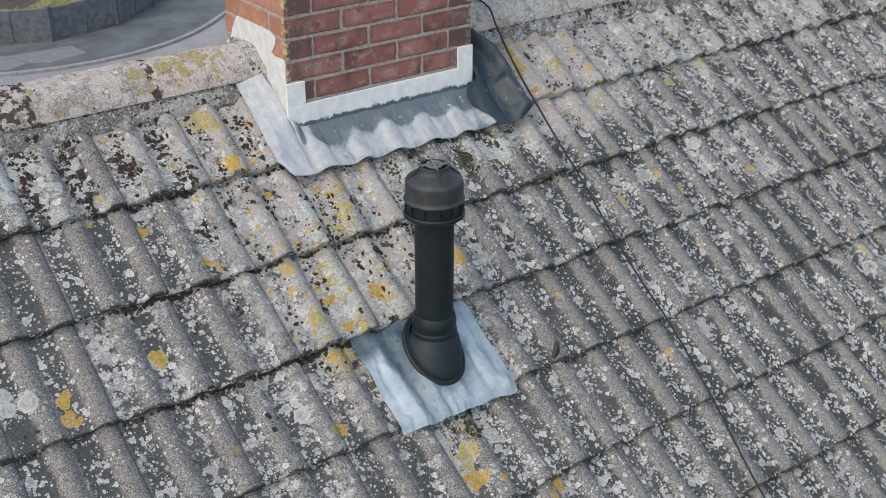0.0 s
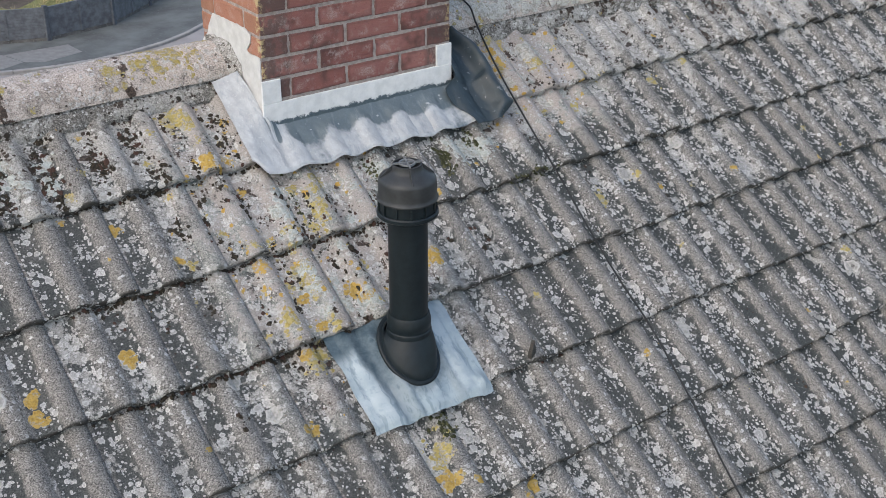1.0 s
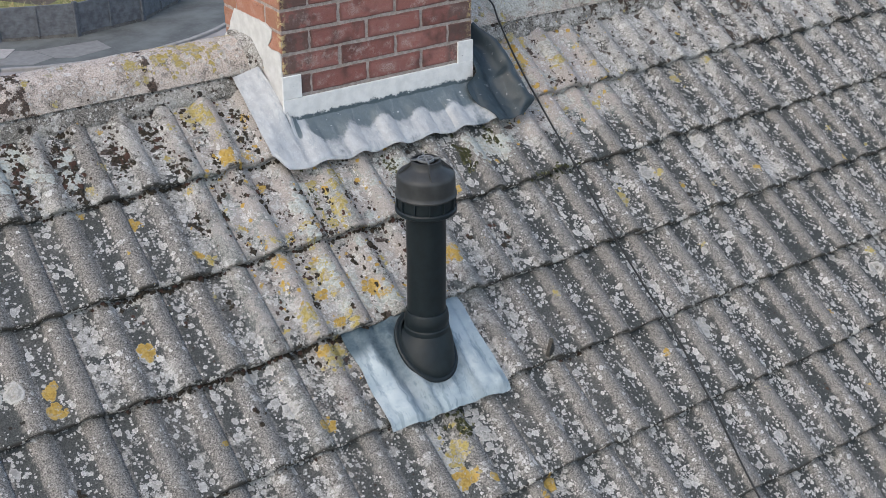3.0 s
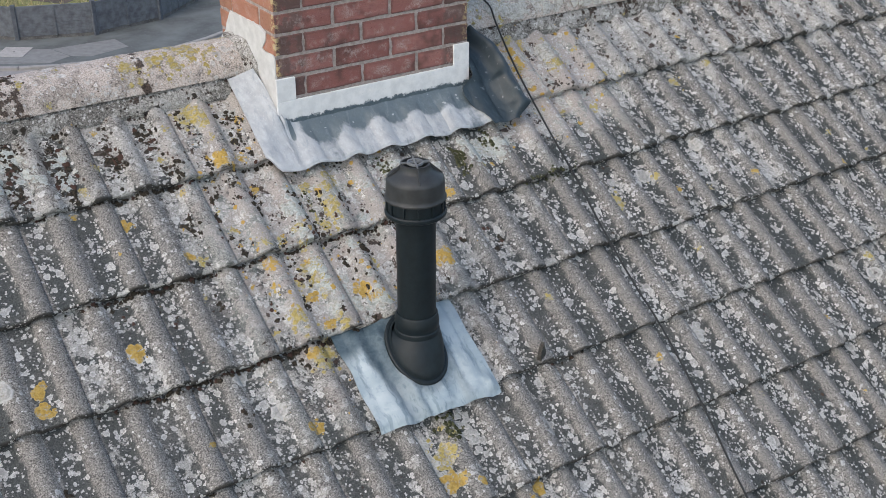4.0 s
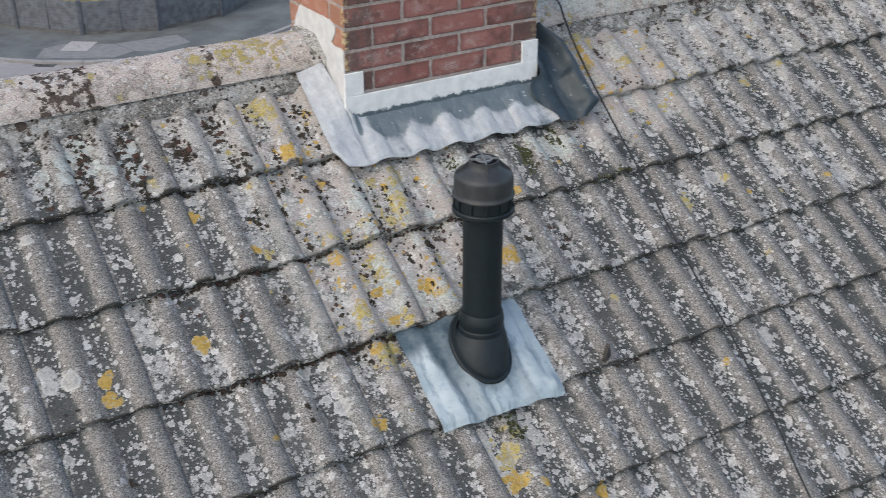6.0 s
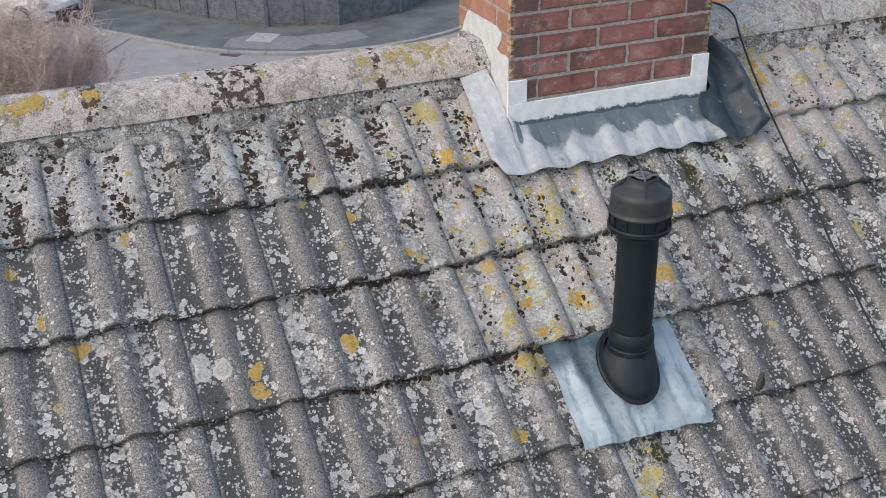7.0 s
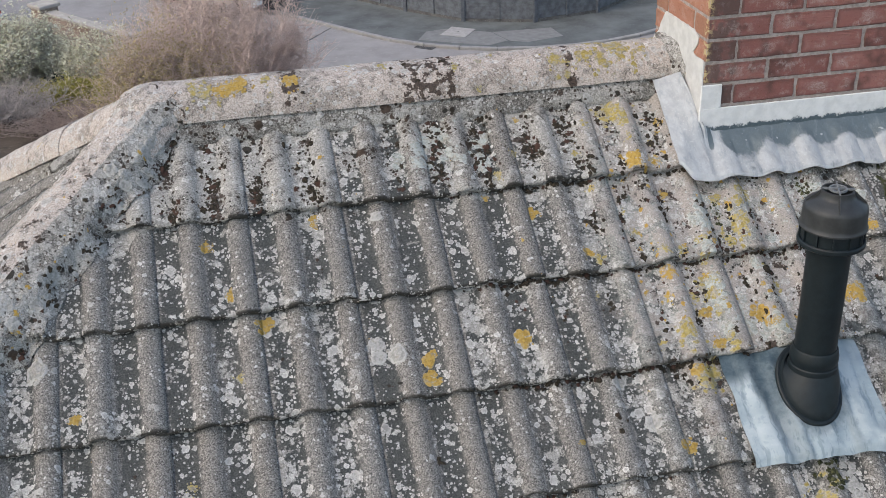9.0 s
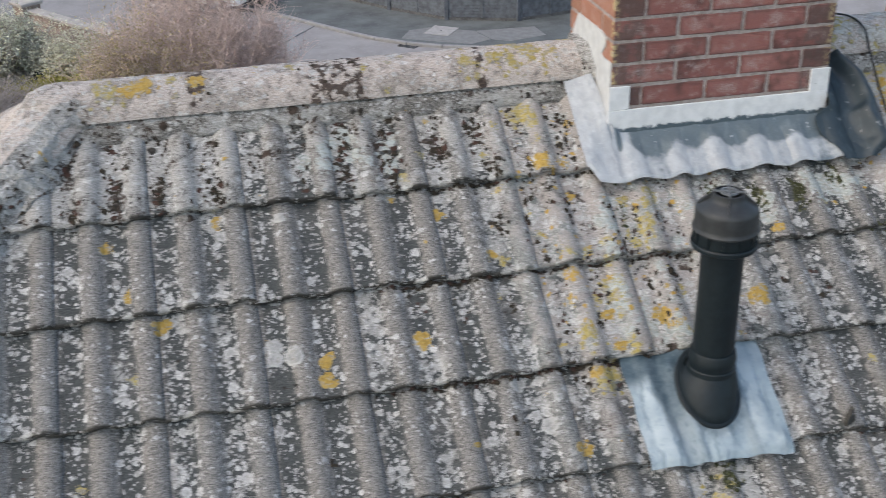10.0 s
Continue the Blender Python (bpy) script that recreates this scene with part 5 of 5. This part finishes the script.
LEAF_GREY = leaf_material("grey_green_leaves", (0.44, 0.44, 0.33), (0.62, 0.605, 0.48), (0.54, 0.53, 0.40))
LEAF_OLIVE = leaf_material("olive_leaves", (0.26, 0.22, 0.12), (0.44, 0.37, 0.22), (0.44, 0.36, 0.17))
LEAF_GOLD = leaf_material("golden_conifer", (0.19, 0.18, 0.045), (0.34, 0.31, 0.10), (0.26, 0.24, 0.07))
LEAF_DARK = leaf_material("dark_evergreen", (0.015, 0.035, 0.030), (0.035, 0.065, 0.05), (0.02, 0.045, 0.035))


def twig(bm, pts, r0, r1):
    rings = []
    for i, p in enumerate(pts):
        r = r0 + (r1 - r0) * i / (len(pts) - 1)
        d = (pts[min(i + 1, len(pts) - 1)] - pts[max(i - 1, 0)]).normalized()
        a = d.orthogonal().normalized()
        b = d.cross(a)
        rings.append([bm.verts.new(p + (a * math.cos(q) + b * math.sin(q)) * r) for q in (0, 2.094, 4.189)])
    for u, v in zip(rings[:-1], rings[1:]):
        for i in range(3):
            bm.faces.new((u[i], u[(i + 1) % 3], v[(i + 1) % 3], v[i]))


def quick(name, bm, mat, parent, label=""):
    me = bpy.data.meshes.new(name)
    bm.to_mesh(me)
    bm.free()
    me.materials.append(mat)
    return tagged(hang(new(name, me), parent), label)


def shrub(name, at, rx, ry, h, label, wood, stems, sprays, leaf=None, leaves=0, size=0.05, seed=1):
    """Stems that fork outwards from the base, with fine sprays, and leaves set along them."""
    rng = random.Random(seed)
    ob = thing(name, at, label, "shrub")
    base = Vector(at)
    bm, fine, tips = bmesh.new(), bmesh.new(), []
    for k in range(stems):
        az = rng.uniform(0, 2 * math.pi)
        reach = math.sqrt(rng.random())
        top = Vector((rx * reach * math.cos(az), ry * reach * math.sin(az), h * (1 - 0.45 * reach ** 2) * rng.uniform(0.72, 1.08) * (1 + 0.25 * noise.noise(Vector((math.cos(az) * 2, math.sin(az) * 2, seed))))))
        root = base + Vector((rng.gauss(0, rx * 0.12), rng.gauss(0, ry * 0.12), -0.1))
        pts = []
        for i in range(6):
            t = i / 5
            q = Vector((top.x * t ** 0.8, top.y * t ** 0.8, top.z * t ** 1.15))
            pts.append(root + q + Vector((rng.gauss(0, 0.10), rng.gauss(0, 0.10), rng.gauss(0, 0.05))) * (t > 0) * min(1.0, h / 2))
        twig(bm, pts, 0.012, 0.004)
        for j in range(sprays):
            t = rng.uniform(0.3, 1.0)
            i = min(4, int(t * 5))
            p = pts[i].lerp(pts[i + 1], t * 5 - i)
            d = Vector((rng.gauss(0, 1), rng.gauss(0, 1), rng.gauss(0.55, 0.7))).normalized()
            ln = rng.uniform(0.12, 0.50) * min(1.0, h / 1.5)
            e = p + d * ln * 0.5 + Vector((rng.gauss(0, 0.03), rng.gauss(0, 0.03), rng.gauss(0, 0.03)))
            f = p + d * ln + Vector((rng.gauss(0, 0.05), rng.gauss(0, 0.05), rng.gauss(0.02, 0.04)))
            twig(fine, [p, e, f], 0.0046, 0.0022)
            tips += [e, f]
    tagged(quick("branchwork", bm, wood, ob), "", "", "", "stuff")
    crown = quick("crown", fine, wood, ob, "dense fine twigs")
    if leaves:
        bm = bmesh.new()
        for k in range(leaves):
            p = rng.choice(tips) + Vector((rng.gauss(0, 0.06), rng.gauss(0, 0.06), rng.gauss(0, 0.05)))
            m = Matrix.Translation(p) @ Euler((rng.uniform(-0.9, 0.9), rng.uniform(-0.9, 0.9), rng.uniform(0, 6.3))).to_matrix().to_4x4()
            z = size * rng.uniform(0.6, 1.3)
            v = [bm.verts.new(m @ Vector(c)) for c in ((-z, 0, 0), (0, -z * 0.42, z * 0.12), (z, 0, 0), (0, z * 0.42, z * 0.12))]
            bm.faces.new(v)
        quick("foliage", bm, leaf, ob, "small loose leaves")
    return ob


shrub("bare_bush", (-1.60, 17.9, -0.12), 1.75, 1.4, 3.7, "large bare reddish-brown deciduous bush beside the road", BARK, 300, 62, LEAF_OLIVE, 1500, 0.016, 3)
shrub("olive_bush", (-2.55, 16.9, -0.12), 1.45, 0.75, 3.0, "olive-yellow bush with thin winter leaves", BARK, 170, 34, LEAF_OLIVE, 36000, 0.027, 5)
shrub("grey_shrub", (-6.1, 23.0, -0.12), 1.25, 0.85, 1.6, "grey-green leafy shrub in front of the garden wall", BARK_GREY, 120, 30, LEAF_GREY, 44000, 0.034, 7)
shrub("grey_shrub", (-4.15, 22.5, -0.12), 1.0, 0.6, 1.25, "small variegated grey-green shrub below the garden wall", BARK_GREY, 70, 18, LEAF_GREY, 20000, 0.032, 8)
shrub("bare_thicket", (-6.3, 20.9, -0.12), 1.4, 1.3, 0.85, "low thicket of bare grey twigs", BARK_GREY, 170, 30, None, 0, 0.05, 11)
shrub("bare_thicket", (-4.3, 19.6, -0.12), 1.7, 1.1, 0.60, "low thicket of bare brown twigs", BARK_DARK, 190, 30, None, 0, 0.05, 12)
shrub("golden_conifer", (-4.75, 21.5, -0.12), 1.15, 0.45, 0.55, "low spreading golden-green conifer in the garden", BARK, 60, 14, LEAF_GOLD, 9000, 0.040, 13)
shrub("evergreen_shrub", (-4.9, 22.7, -0.12), 0.75, 0.45, 0.50, "low dark evergreen shrub", BARK, 50, 12, LEAF_DARK, 3200, 0.045, 14)
rng = random.Random(21)
bm = bmesh.new()
for k in range(2600):
    o = rng.uniform(-5.0, -2.45)
    lp = kerb_line(o) if k % 40 == 0 else lp
    p = along(lp, rng.uniform(0.40, 0.60))
    h = rng.uniform(0.06, 0.26)
    b = Vector((*p, 0.03))
    tip = b + Vector((rng.gauss(0, 0.12), rng.gauss(0, 0.12), h))
    w = Vector((rng.gauss(0, 1), rng.gauss(0, 1), 0)).normalized() * 0.012
    bm.faces.new([bm.verts.new(b - w), bm.verts.new(b + w), bm.verts.new(tip)])
tufts = quick("grass_tufts", bm, LEAF_OLIVE, None, "yellowed grass tufts behind the fence")
tagged(tufts, "", "grass", "", "stuff")

bm = bmesh.new()
add_prism(bm, [(0.0, 0.0), (0.046, 0.004), (0.040, 0.026), (0.026, 0.040), (0.016, 0.066), (0.004, 0.050), (-0.004, 0.022)], 0.013, FRONT @ pose(0.462, -1.125, 0.004, 62, 18, 24))
for v in bm.verts:
    v.co += Vector((0.002, 0.002, 0.002)) * noise.noise(v.co * 60)
part("broken_tile_piece", bm, TILE, roof, "broken corner of a tile standing proud")

# ---------------------------------------------------------------- moss
def moss_material(name, a, b, extra):
    m = Nodes(name, 1.0, 0, 0.1)
    n = m.noise(m.position(), 160.0, 3.0, 0.7)
    col = m.mix(m.ramp(n, 0.35, 0.65), a, b)
    col = m.mix(m.ramp(m.island(), 0.76, 0.80, 0, 0.75), col, extra)
    return m.done(col, 1.0, m.bump(n, 1.0, 0.004))


MOSS = moss_material("dark_moss", (0.018, 0.017, 0.014), (0.058, 0.047, 0.035), (0.078, 0.042, 0.034))
GREEN_MOSS = moss_material("green_moss", (0.022, 0.025, 0.014), (0.066, 0.070, 0.036), (0.11, 0.108, 0.055))


def cushion(bm, p, r, squash, seed):
    """One small lumpy cushion, flattened against the roof."""
    m = FRONT.to_3x3()
    n = 12
    top = bm.verts.new(p + m @ Vector((0, 0, r * squash)))
    rings = []
    for f, hgt in ((0.55, 0.86), (0.9, 0.45), (1.05, -0.2)):
        rings.append([])
        for i in range(n):
            a = 2 * math.pi * i / n
            w = 1 + 0.9 * noise.noise(Vector((math.cos(a) * 1.6 + seed * 1.7, math.sin(a) * 1.6, seed))) + 0.6 * noise.noise(Vector((math.cos(a) * 4 + seed, math.sin(a) * 4, seed * 3)))
            rings[-1].append(bm.verts.new(p + m @ Vector((r * f * w * math.cos(a), r * f * w * math.sin(a), r * squash * hgt))))
    for i in range(n):
        bm.faces.new((top, rings[0][i], rings[0][(i + 1) % n]))
    for a_, b_ in zip(rings[:-1], rings[1:]):
        for i in range(n):
            bm.faces.new((a_[i], b_[i], b_[(i + 1) % n], a_[(i + 1) % n]))


rng = random.Random(5)
bm = bmesh.new()
for k in range(0, 7):
    s_edge = FIRST - k * GAUGE
    x = -1.1
    while x < min(0.9, XR) and k < 4:
        x += rng.uniform(0.002, 0.007)
        thick = 0.5 + 0.9 * noise.noise(Vector((x * 2.3, k * 3.1, 0))) + 0.5 * math.exp(-((x + 0.1) / 0.5) ** 2) * (k < 3)
        if rng.random() > thick * 0.80 - 0.12 - 0.25 * abs(x + 0.15):
            continue
        r = rng.uniform(0.0025, 0.0062) * (0.7 + 0.6 * max(0, thick))
        s_ = s_edge - 0.001 - rng.random() ** 2 * 0.016 * max(0.3, thick)
        cushion(bm, on_roof(x, s_, tile_surface(x, s_edge - 0.02) + r * 0.2), r, 0.85, rng.random() * 50)
quick("edge_moss", bm, MOSS, roof, "dark moss along the lower edges of the courses")
tagged(bpy.data.objects["edge_moss"], "", "", "", "stuff")
bm = bmesh.new()
for x0, s0, w, l, count in ((0.62, -0.29, 0.022, 0.060, 80), (0.47, -0.29, 0.018, 0.06, 50), (0.32, -0.25, 0.018, 0.04, 35), (0.77, -0.25, 0.022, 0.05, 45), (-0.02, -0.30, 0.02, 0.10, 40), (0.07, -1.22, 0.03, 0.035, 50), (0.93, -0.46, 0.10, 0.02, 60)):
    for k in range(count):
        x, s_ = x0 + rng.gauss(0, w * 0.6), s0 + rng.gauss(0, l * 0.6)
        r = rng.uniform(0.003, 0.0075)
        cushion(bm, on_roof(x, s_, tile_surface(x, s_)), r, 0.6, rng.random() * 50)
quick("moss", bm, GREEN_MOSS, roof, "green-brown moss cushions in the pans")
tagged(bpy.data.objects["moss"], "", "", "", "stuff")
bm = bmesh.new()
for k in range(150):
    if k < 95:
        x0, s0 = rng.uniform(-1.95, -0.10), rng.uniform(-0.10, 0.17)
        x0 = round((x0 + 0.011) / 0.15) * 0.15 - 0.011 + rng.gauss(0.012, 0.016)
    else:
        x0, s0 = rng.gauss(-0.15, 0.25), rng.gauss(-0.46, 0.26)
    if x0 > -0.10 and s0 > -0.21:
        continue
    reach = rng.uniform(0.4, 1.5)
    for q in range(int(5 + 26 * reach * rng.random())):
        x, s_ = x0 + rng.gauss(0, 0.011 * reach), s0 + rng.gauss(0, 0.028 * reach)
        r = 0.002 + 0.0085 * rng.random() ** 3
        cushion(bm, on_roof(x, s_, tile_surface(x, s_)), r, 0.34, rng.random() * 50)
for x0, a0, reach, count in ((-0.84, 0.03, 0.05, 110), (-0.97, 0.05, 0.05, 80), (-0.88, 0.10, 0.06, 60), (-1.36, 0.08, 0.03, 40), (-0.39, 0.07, 0.02, 30), (-1.20, 0.02, 0.02, 14), (-0.60, 0.12, 0.05, 40), (-1.72, 0.12, 0.03, 40)):
    for q in range(count // 15):
        cushion(bm, ridge_surface(x0 + rng.gauss(0, reach * 0.8), a0 + rng.gauss(0, reach * 0.6), 0.0), 0.0025 + 0.006 * rng.random() ** 2, 0.4, rng.random() * 50)
# a line of cushions stands in for the crack between ridge end and hips
for q in range(46):
    t = q / 45
    cushion(bm, ridge_surface(-1.812 + 0.105 * t + 0.007 * math.sin(t * 17), -0.004 + 0.140 * t, 0.0), 0.0014 + 0.0016 * rng.random(), 0.5, q)
for q in range(520):
    d, w = rng.uniform(0.03, 1.7), 0.075 + 0.125 * math.sqrt(rng.random())
    if noise.noise(Vector((d * 13, w * 26, 3.0))) < 0.02:
        continue
    cushion(bm, hip_surface(d, w, 0.0), 0.002 + 0.0075 * rng.random() ** 2.5, 0.34, rng.random() * 50)
# a single cushion stands in for the small dark hole in a tile
cushion(bm, on_roof(-1.094, -1.0, tile_surface(-1.094, -1.0)), 0.016, 0.3, 3.0)
quick("black_moss", bm, MOSS, roof, "scattered black moss spots on the tiles, a dark crack and a small hole")
tagged(bpy.data.objects["black_moss"], "", "", "", "stuff")

# ---------------------------------------------------------------- garden wall
COPING = plain("stone_coping", (0.36, 0.33, 0.30), 0.9, 0.15, 5.0, 0.3)


def far_brick():
    m = Nodes("garden_wall_brick", 0.9, 0, 0.2)
    pos = m.position()
    n = m.noise(pos, 9.0, 4.0, 0.65)
    col = m.mix(m.ramp(n, 0.3, 0.7), (0.20, 0.15, 0.12), (0.32, 0.25, 0.21))
    course = m.math("FRACT", m.math("MULTIPLY", m.split(pos)[2], 1 / 0.075))
    col = m.mix(m.ramp(course, 0.86, 0.92, 0, 0.6), col, (0.36, 0.33, 0.30))
    return m.done(col, 0.9, m.bump(n, 0.5, 0.01))


GARDEN_BRICK = far_brick()
wall_a, wall_b = Vector((-5.64, 25.75, 0)), Vector((-2.14, 21.10, 0))
ln = (wall_b - wall_a).length
wm = Matrix.Translation(wall_a) @ pose(0, 0, 0, 0, 0, math.degrees(math.atan2(wall_b.y - wall_a.y, wall_b.x - wall_a.x)))
gw = thing("garden_wall", wall_a, "low brown brick garden wall with pale stone coping", "wall")
part("brickwork", box((0.2, -0.11, -0.15), (3.6, 0.11, 0.78), wm), GARDEN_BRICK, gw)
for i in range(5):
    part("coping_stone", box((0.2 + i * 0.68, -0.15, 0.78), (0.875 + i * 0.68, 0.15, 0.85), wm, 0.012), COPING, gw, "pale coping stone")
pier = thing("gate_pier", wall_a, "square brick gate pier with pale stone cap", "pier")
part("shaft", box((-0.24, -0.24, -0.15), (0.22, 0.24, 0.93), wm), GARDEN_BRICK, pier)
part("cap", box((-0.30, -0.30, 0.93), (0.28, 0.30, 1.02), wm, 0.02), COPING, pier, "pale stone cap")

# ---------------------------------------------------------------- parked cars
GLASS = Nodes("car_glass", 0.08, 0, 0.6).done((0.012, 0.014, 0.016))
TYRE = plain("tyre_rubber", (0.02, 0.02, 0.021), 0.8, 0.2, 30.0, 0.2)
ALLOY = plain("alloy_rim", (0.35, 0.35, 0.36), 0.4, 0.1, 20.0, 0.1)
LAMP = Nodes("headlamp_glass", 0.1, 0, 0.6).done((0.30, 0.32, 0.34))
TRIM = plain("black_trim", (0.02, 0.02, 0.022), 0.6, 0.2, 20.0, 0.1)


def car(name, at, heading, paint, label):
    """A hatchback: x ahead, y left, at its middle on the ground."""
    ob = thing(name, at, label, "car")
    m = Matrix.Translation(at) @ pose(0, 0, 0, 0, 0, heading)
    stations = [(-2.00, 0.62, 0.40, 0.86), (-1.92, 0.76, 0.28, 0.95), (-1.30, 0.85, 0.22, 0.98), (-0.4, 0.87, 0.20, 0.96), (0.5, 0.87, 0.20, 0.95), (1.10, 0.85, 0.20, 0.90), (1.60, 0.80, 0.22, 0.80), (1.90, 0.68, 0.26, 0.68), (2.02, 0.50, 0.34, 0.58)]
    rings = []
    for x, w, lo, hi in stations:
        rings.append([m @ Vector((x, y, z)) for y, z in ((-w * 0.92, lo), (-w, lo + 0.14), (-w, hi - 0.16), (-w * 0.90, hi - 0.03), (-w * 0.5, hi + 0.015), (0, hi + 0.03), (w * 0.5, hi + 0.015), (w * 0.90, hi - 0.03), (w, hi - 0.16), (w, lo + 0.14), (w * 0.92, lo))])
    bm = bmesh.new()
    add_rings(bm, rings)
    part("body", bm, paint, ob, "", True)
    rings = []
    for x, w, z in ((-1.92, 0.66, 0.93), (-1.55, 0.60, 1.38), (-0.6, 0.60, 1.46), (0.15, 0.58, 1.40), (0.95, 0.70, 0.93)):
        rings.append([m @ Vector((x, y, q)) for y, q in ((-w - 0.12, 0.90), (-w, z), (0, z + 0.025), (w, z), (w + 0.12, 0.90))])
    bm = bmesh.new()
    add_rings(bm, rings)
    part("cabin_glass", bm, GLASS, ob, "dark car windows", True)
    part("roof_panel", sheet(lambda u, v: m @ Vector((-1.5 + 1.6 * u, -0.56 + 1.12 * v, 1.425 + 0.065 * math.sin(math.pi * u) + 0.03 * math.sin(math.pi * v))), 10, 8, 0.02), paint, ob, "", True)
    part("grille", box((1.93, -0.42, 0.30), (2.05, 0.42, 0.46), m, 0.02), TRIM, ob, "black lower grille")
    part("bumper", box((1.96, -0.60, 0.22), (2.08, 0.60, 0.30), m, 0.03), TRIM, ob, "dark bumper edge")
    for sg in (-1, 1):
        part("headlight", box((1.72, sg * 0.62 - 0.13, 0.56), (1.93, sg * 0.62 + 0.13, 0.70), m, 0.04), LAMP, ob, "clear headlight")
    for x in (-1.28, 1.28):
        for sg in (-1, 1):
            bm = bmesh.new()
            add_rings(bm, [[m @ Vector((x + r * math.cos(q * 0.2618), y, 0.31 + r * math.sin(q * 0.2618))) for q in range(24)] for y, r in ((sg * 0.68, 0.27), (sg * 0.70, 0.31), (sg * 0.86, 0.31), (sg * 0.885, 0.28))])
            wheel = part("wheel", bm, TYRE, ob, "", True)
            bm = bmesh.new()
            add_rings(bm, [[m @ Vector((x + r * math.cos(q * 0.2618), y, 0.31 + r * math.sin(q * 0.2618))) for q in range(24)] for y, r in ((sg * 0.80, 0.20), (sg * 0.889, 0.20), (sg * 0.895, 0.17), (sg * 0.893, 0.05))])
            part("rim", bm, ALLOY, wheel, "", True)
    return ob


WHITE_PAINT = plain("white_car_paint", (0.70, 0.70, 0.70), 0.25, 0.03, 4.0, 0.0, 0.6)
RED_PAINT = plain("red_car_paint", (0.22, 0.030, 0.022), 0.25, 0.08, 4.0, 0.0, 0.6)
car("parked_car", (-1.35, 28.65, -0.065), -47.0, WHITE_PAINT, "white hatchback parked half on the kerb")
car("parked_car", (-8.4, 27.6, -0.065), -53.0, RED_PAINT, "dark red car parked behind the gate pier")

# ---------------------------------------------------------------- neighbouring house
PINK_TILE = plain("pinkish_roof_tile", (0.15, 0.128, 0.12), 0.9, 0.3, 9.0, 0.4, 0.25, (0.33, 0.31, 0.29))
nh = thing("neighbour_house", (11.2, 6.0, 0), "neighbouring brick house with pale pinkish tiled roof", "house")
part("wall", box((8.2, 1.0, -0.1), (14.2, 11.0, 4.75)), WALL, nh)
bm = bmesh.new()
rows = 12
for sgn, x0 in ((1, 7.85), (-1, 14.55)):
    for j in range(rows):
        a0, a1 = j * 0.3425, (j + 1) * 0.3425 + 0.01
        line0, line1 = [], []
        for i in range(68 * 4 + 1):
            y = 0.8 + i * 0.15 / 4
            hgt = 0.012 * math.cos(i * math.pi / 2)
            for a_, ln_, up_ in ((a0, line0, 0.030), (a1, line1, 0.0)):
                ln_.append(bm.verts.new((x0 + sgn * a_ * C, y, 4.72 + a_ * S + hgt + up_)))
        for i in range(len(line0) - 1):
            bm.faces.new((line0[i], line0[i + 1], line1[i + 1], line1[i]))
        low = [bm.verts.new(v.co - Vector((0, 0, 0.03))) for v in line0]
        for i in range(len(line0) - 1):
            bm.faces.new((low[i], low[i + 1], line0[i + 1], line0[i]))
quick("tiled_roof", bm, PINK_TILE, nh, "courses of pinkish rolled tiles")
bm = bmesh.new()
add_prism(bm, [(7.9, 4.70), (14.5, 4.70), (11.2, 7.06)], 10.0, Matrix(((1, 0, 0, 0), (0, 0, 1, 0.9), (0, 1, 0, 0), (0, 0, 0, 1))))
part("gable", bm, WALL, nh)

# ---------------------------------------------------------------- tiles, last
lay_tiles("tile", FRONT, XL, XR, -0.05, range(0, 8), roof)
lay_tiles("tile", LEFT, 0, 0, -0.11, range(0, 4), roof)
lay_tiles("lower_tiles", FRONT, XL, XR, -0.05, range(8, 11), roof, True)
lay_tiles("left_lower_tiles", LEFT, 0, 0, -0.11, range(4, 11), roof, True)
lay_tiles("right_tiles", RIGHT, 0, 0, -0.11, range(0, 11), roof, True)
lay_tiles("back_tiles", BACK, -XR, -XL, -0.05, range(0, 11), roof, True)
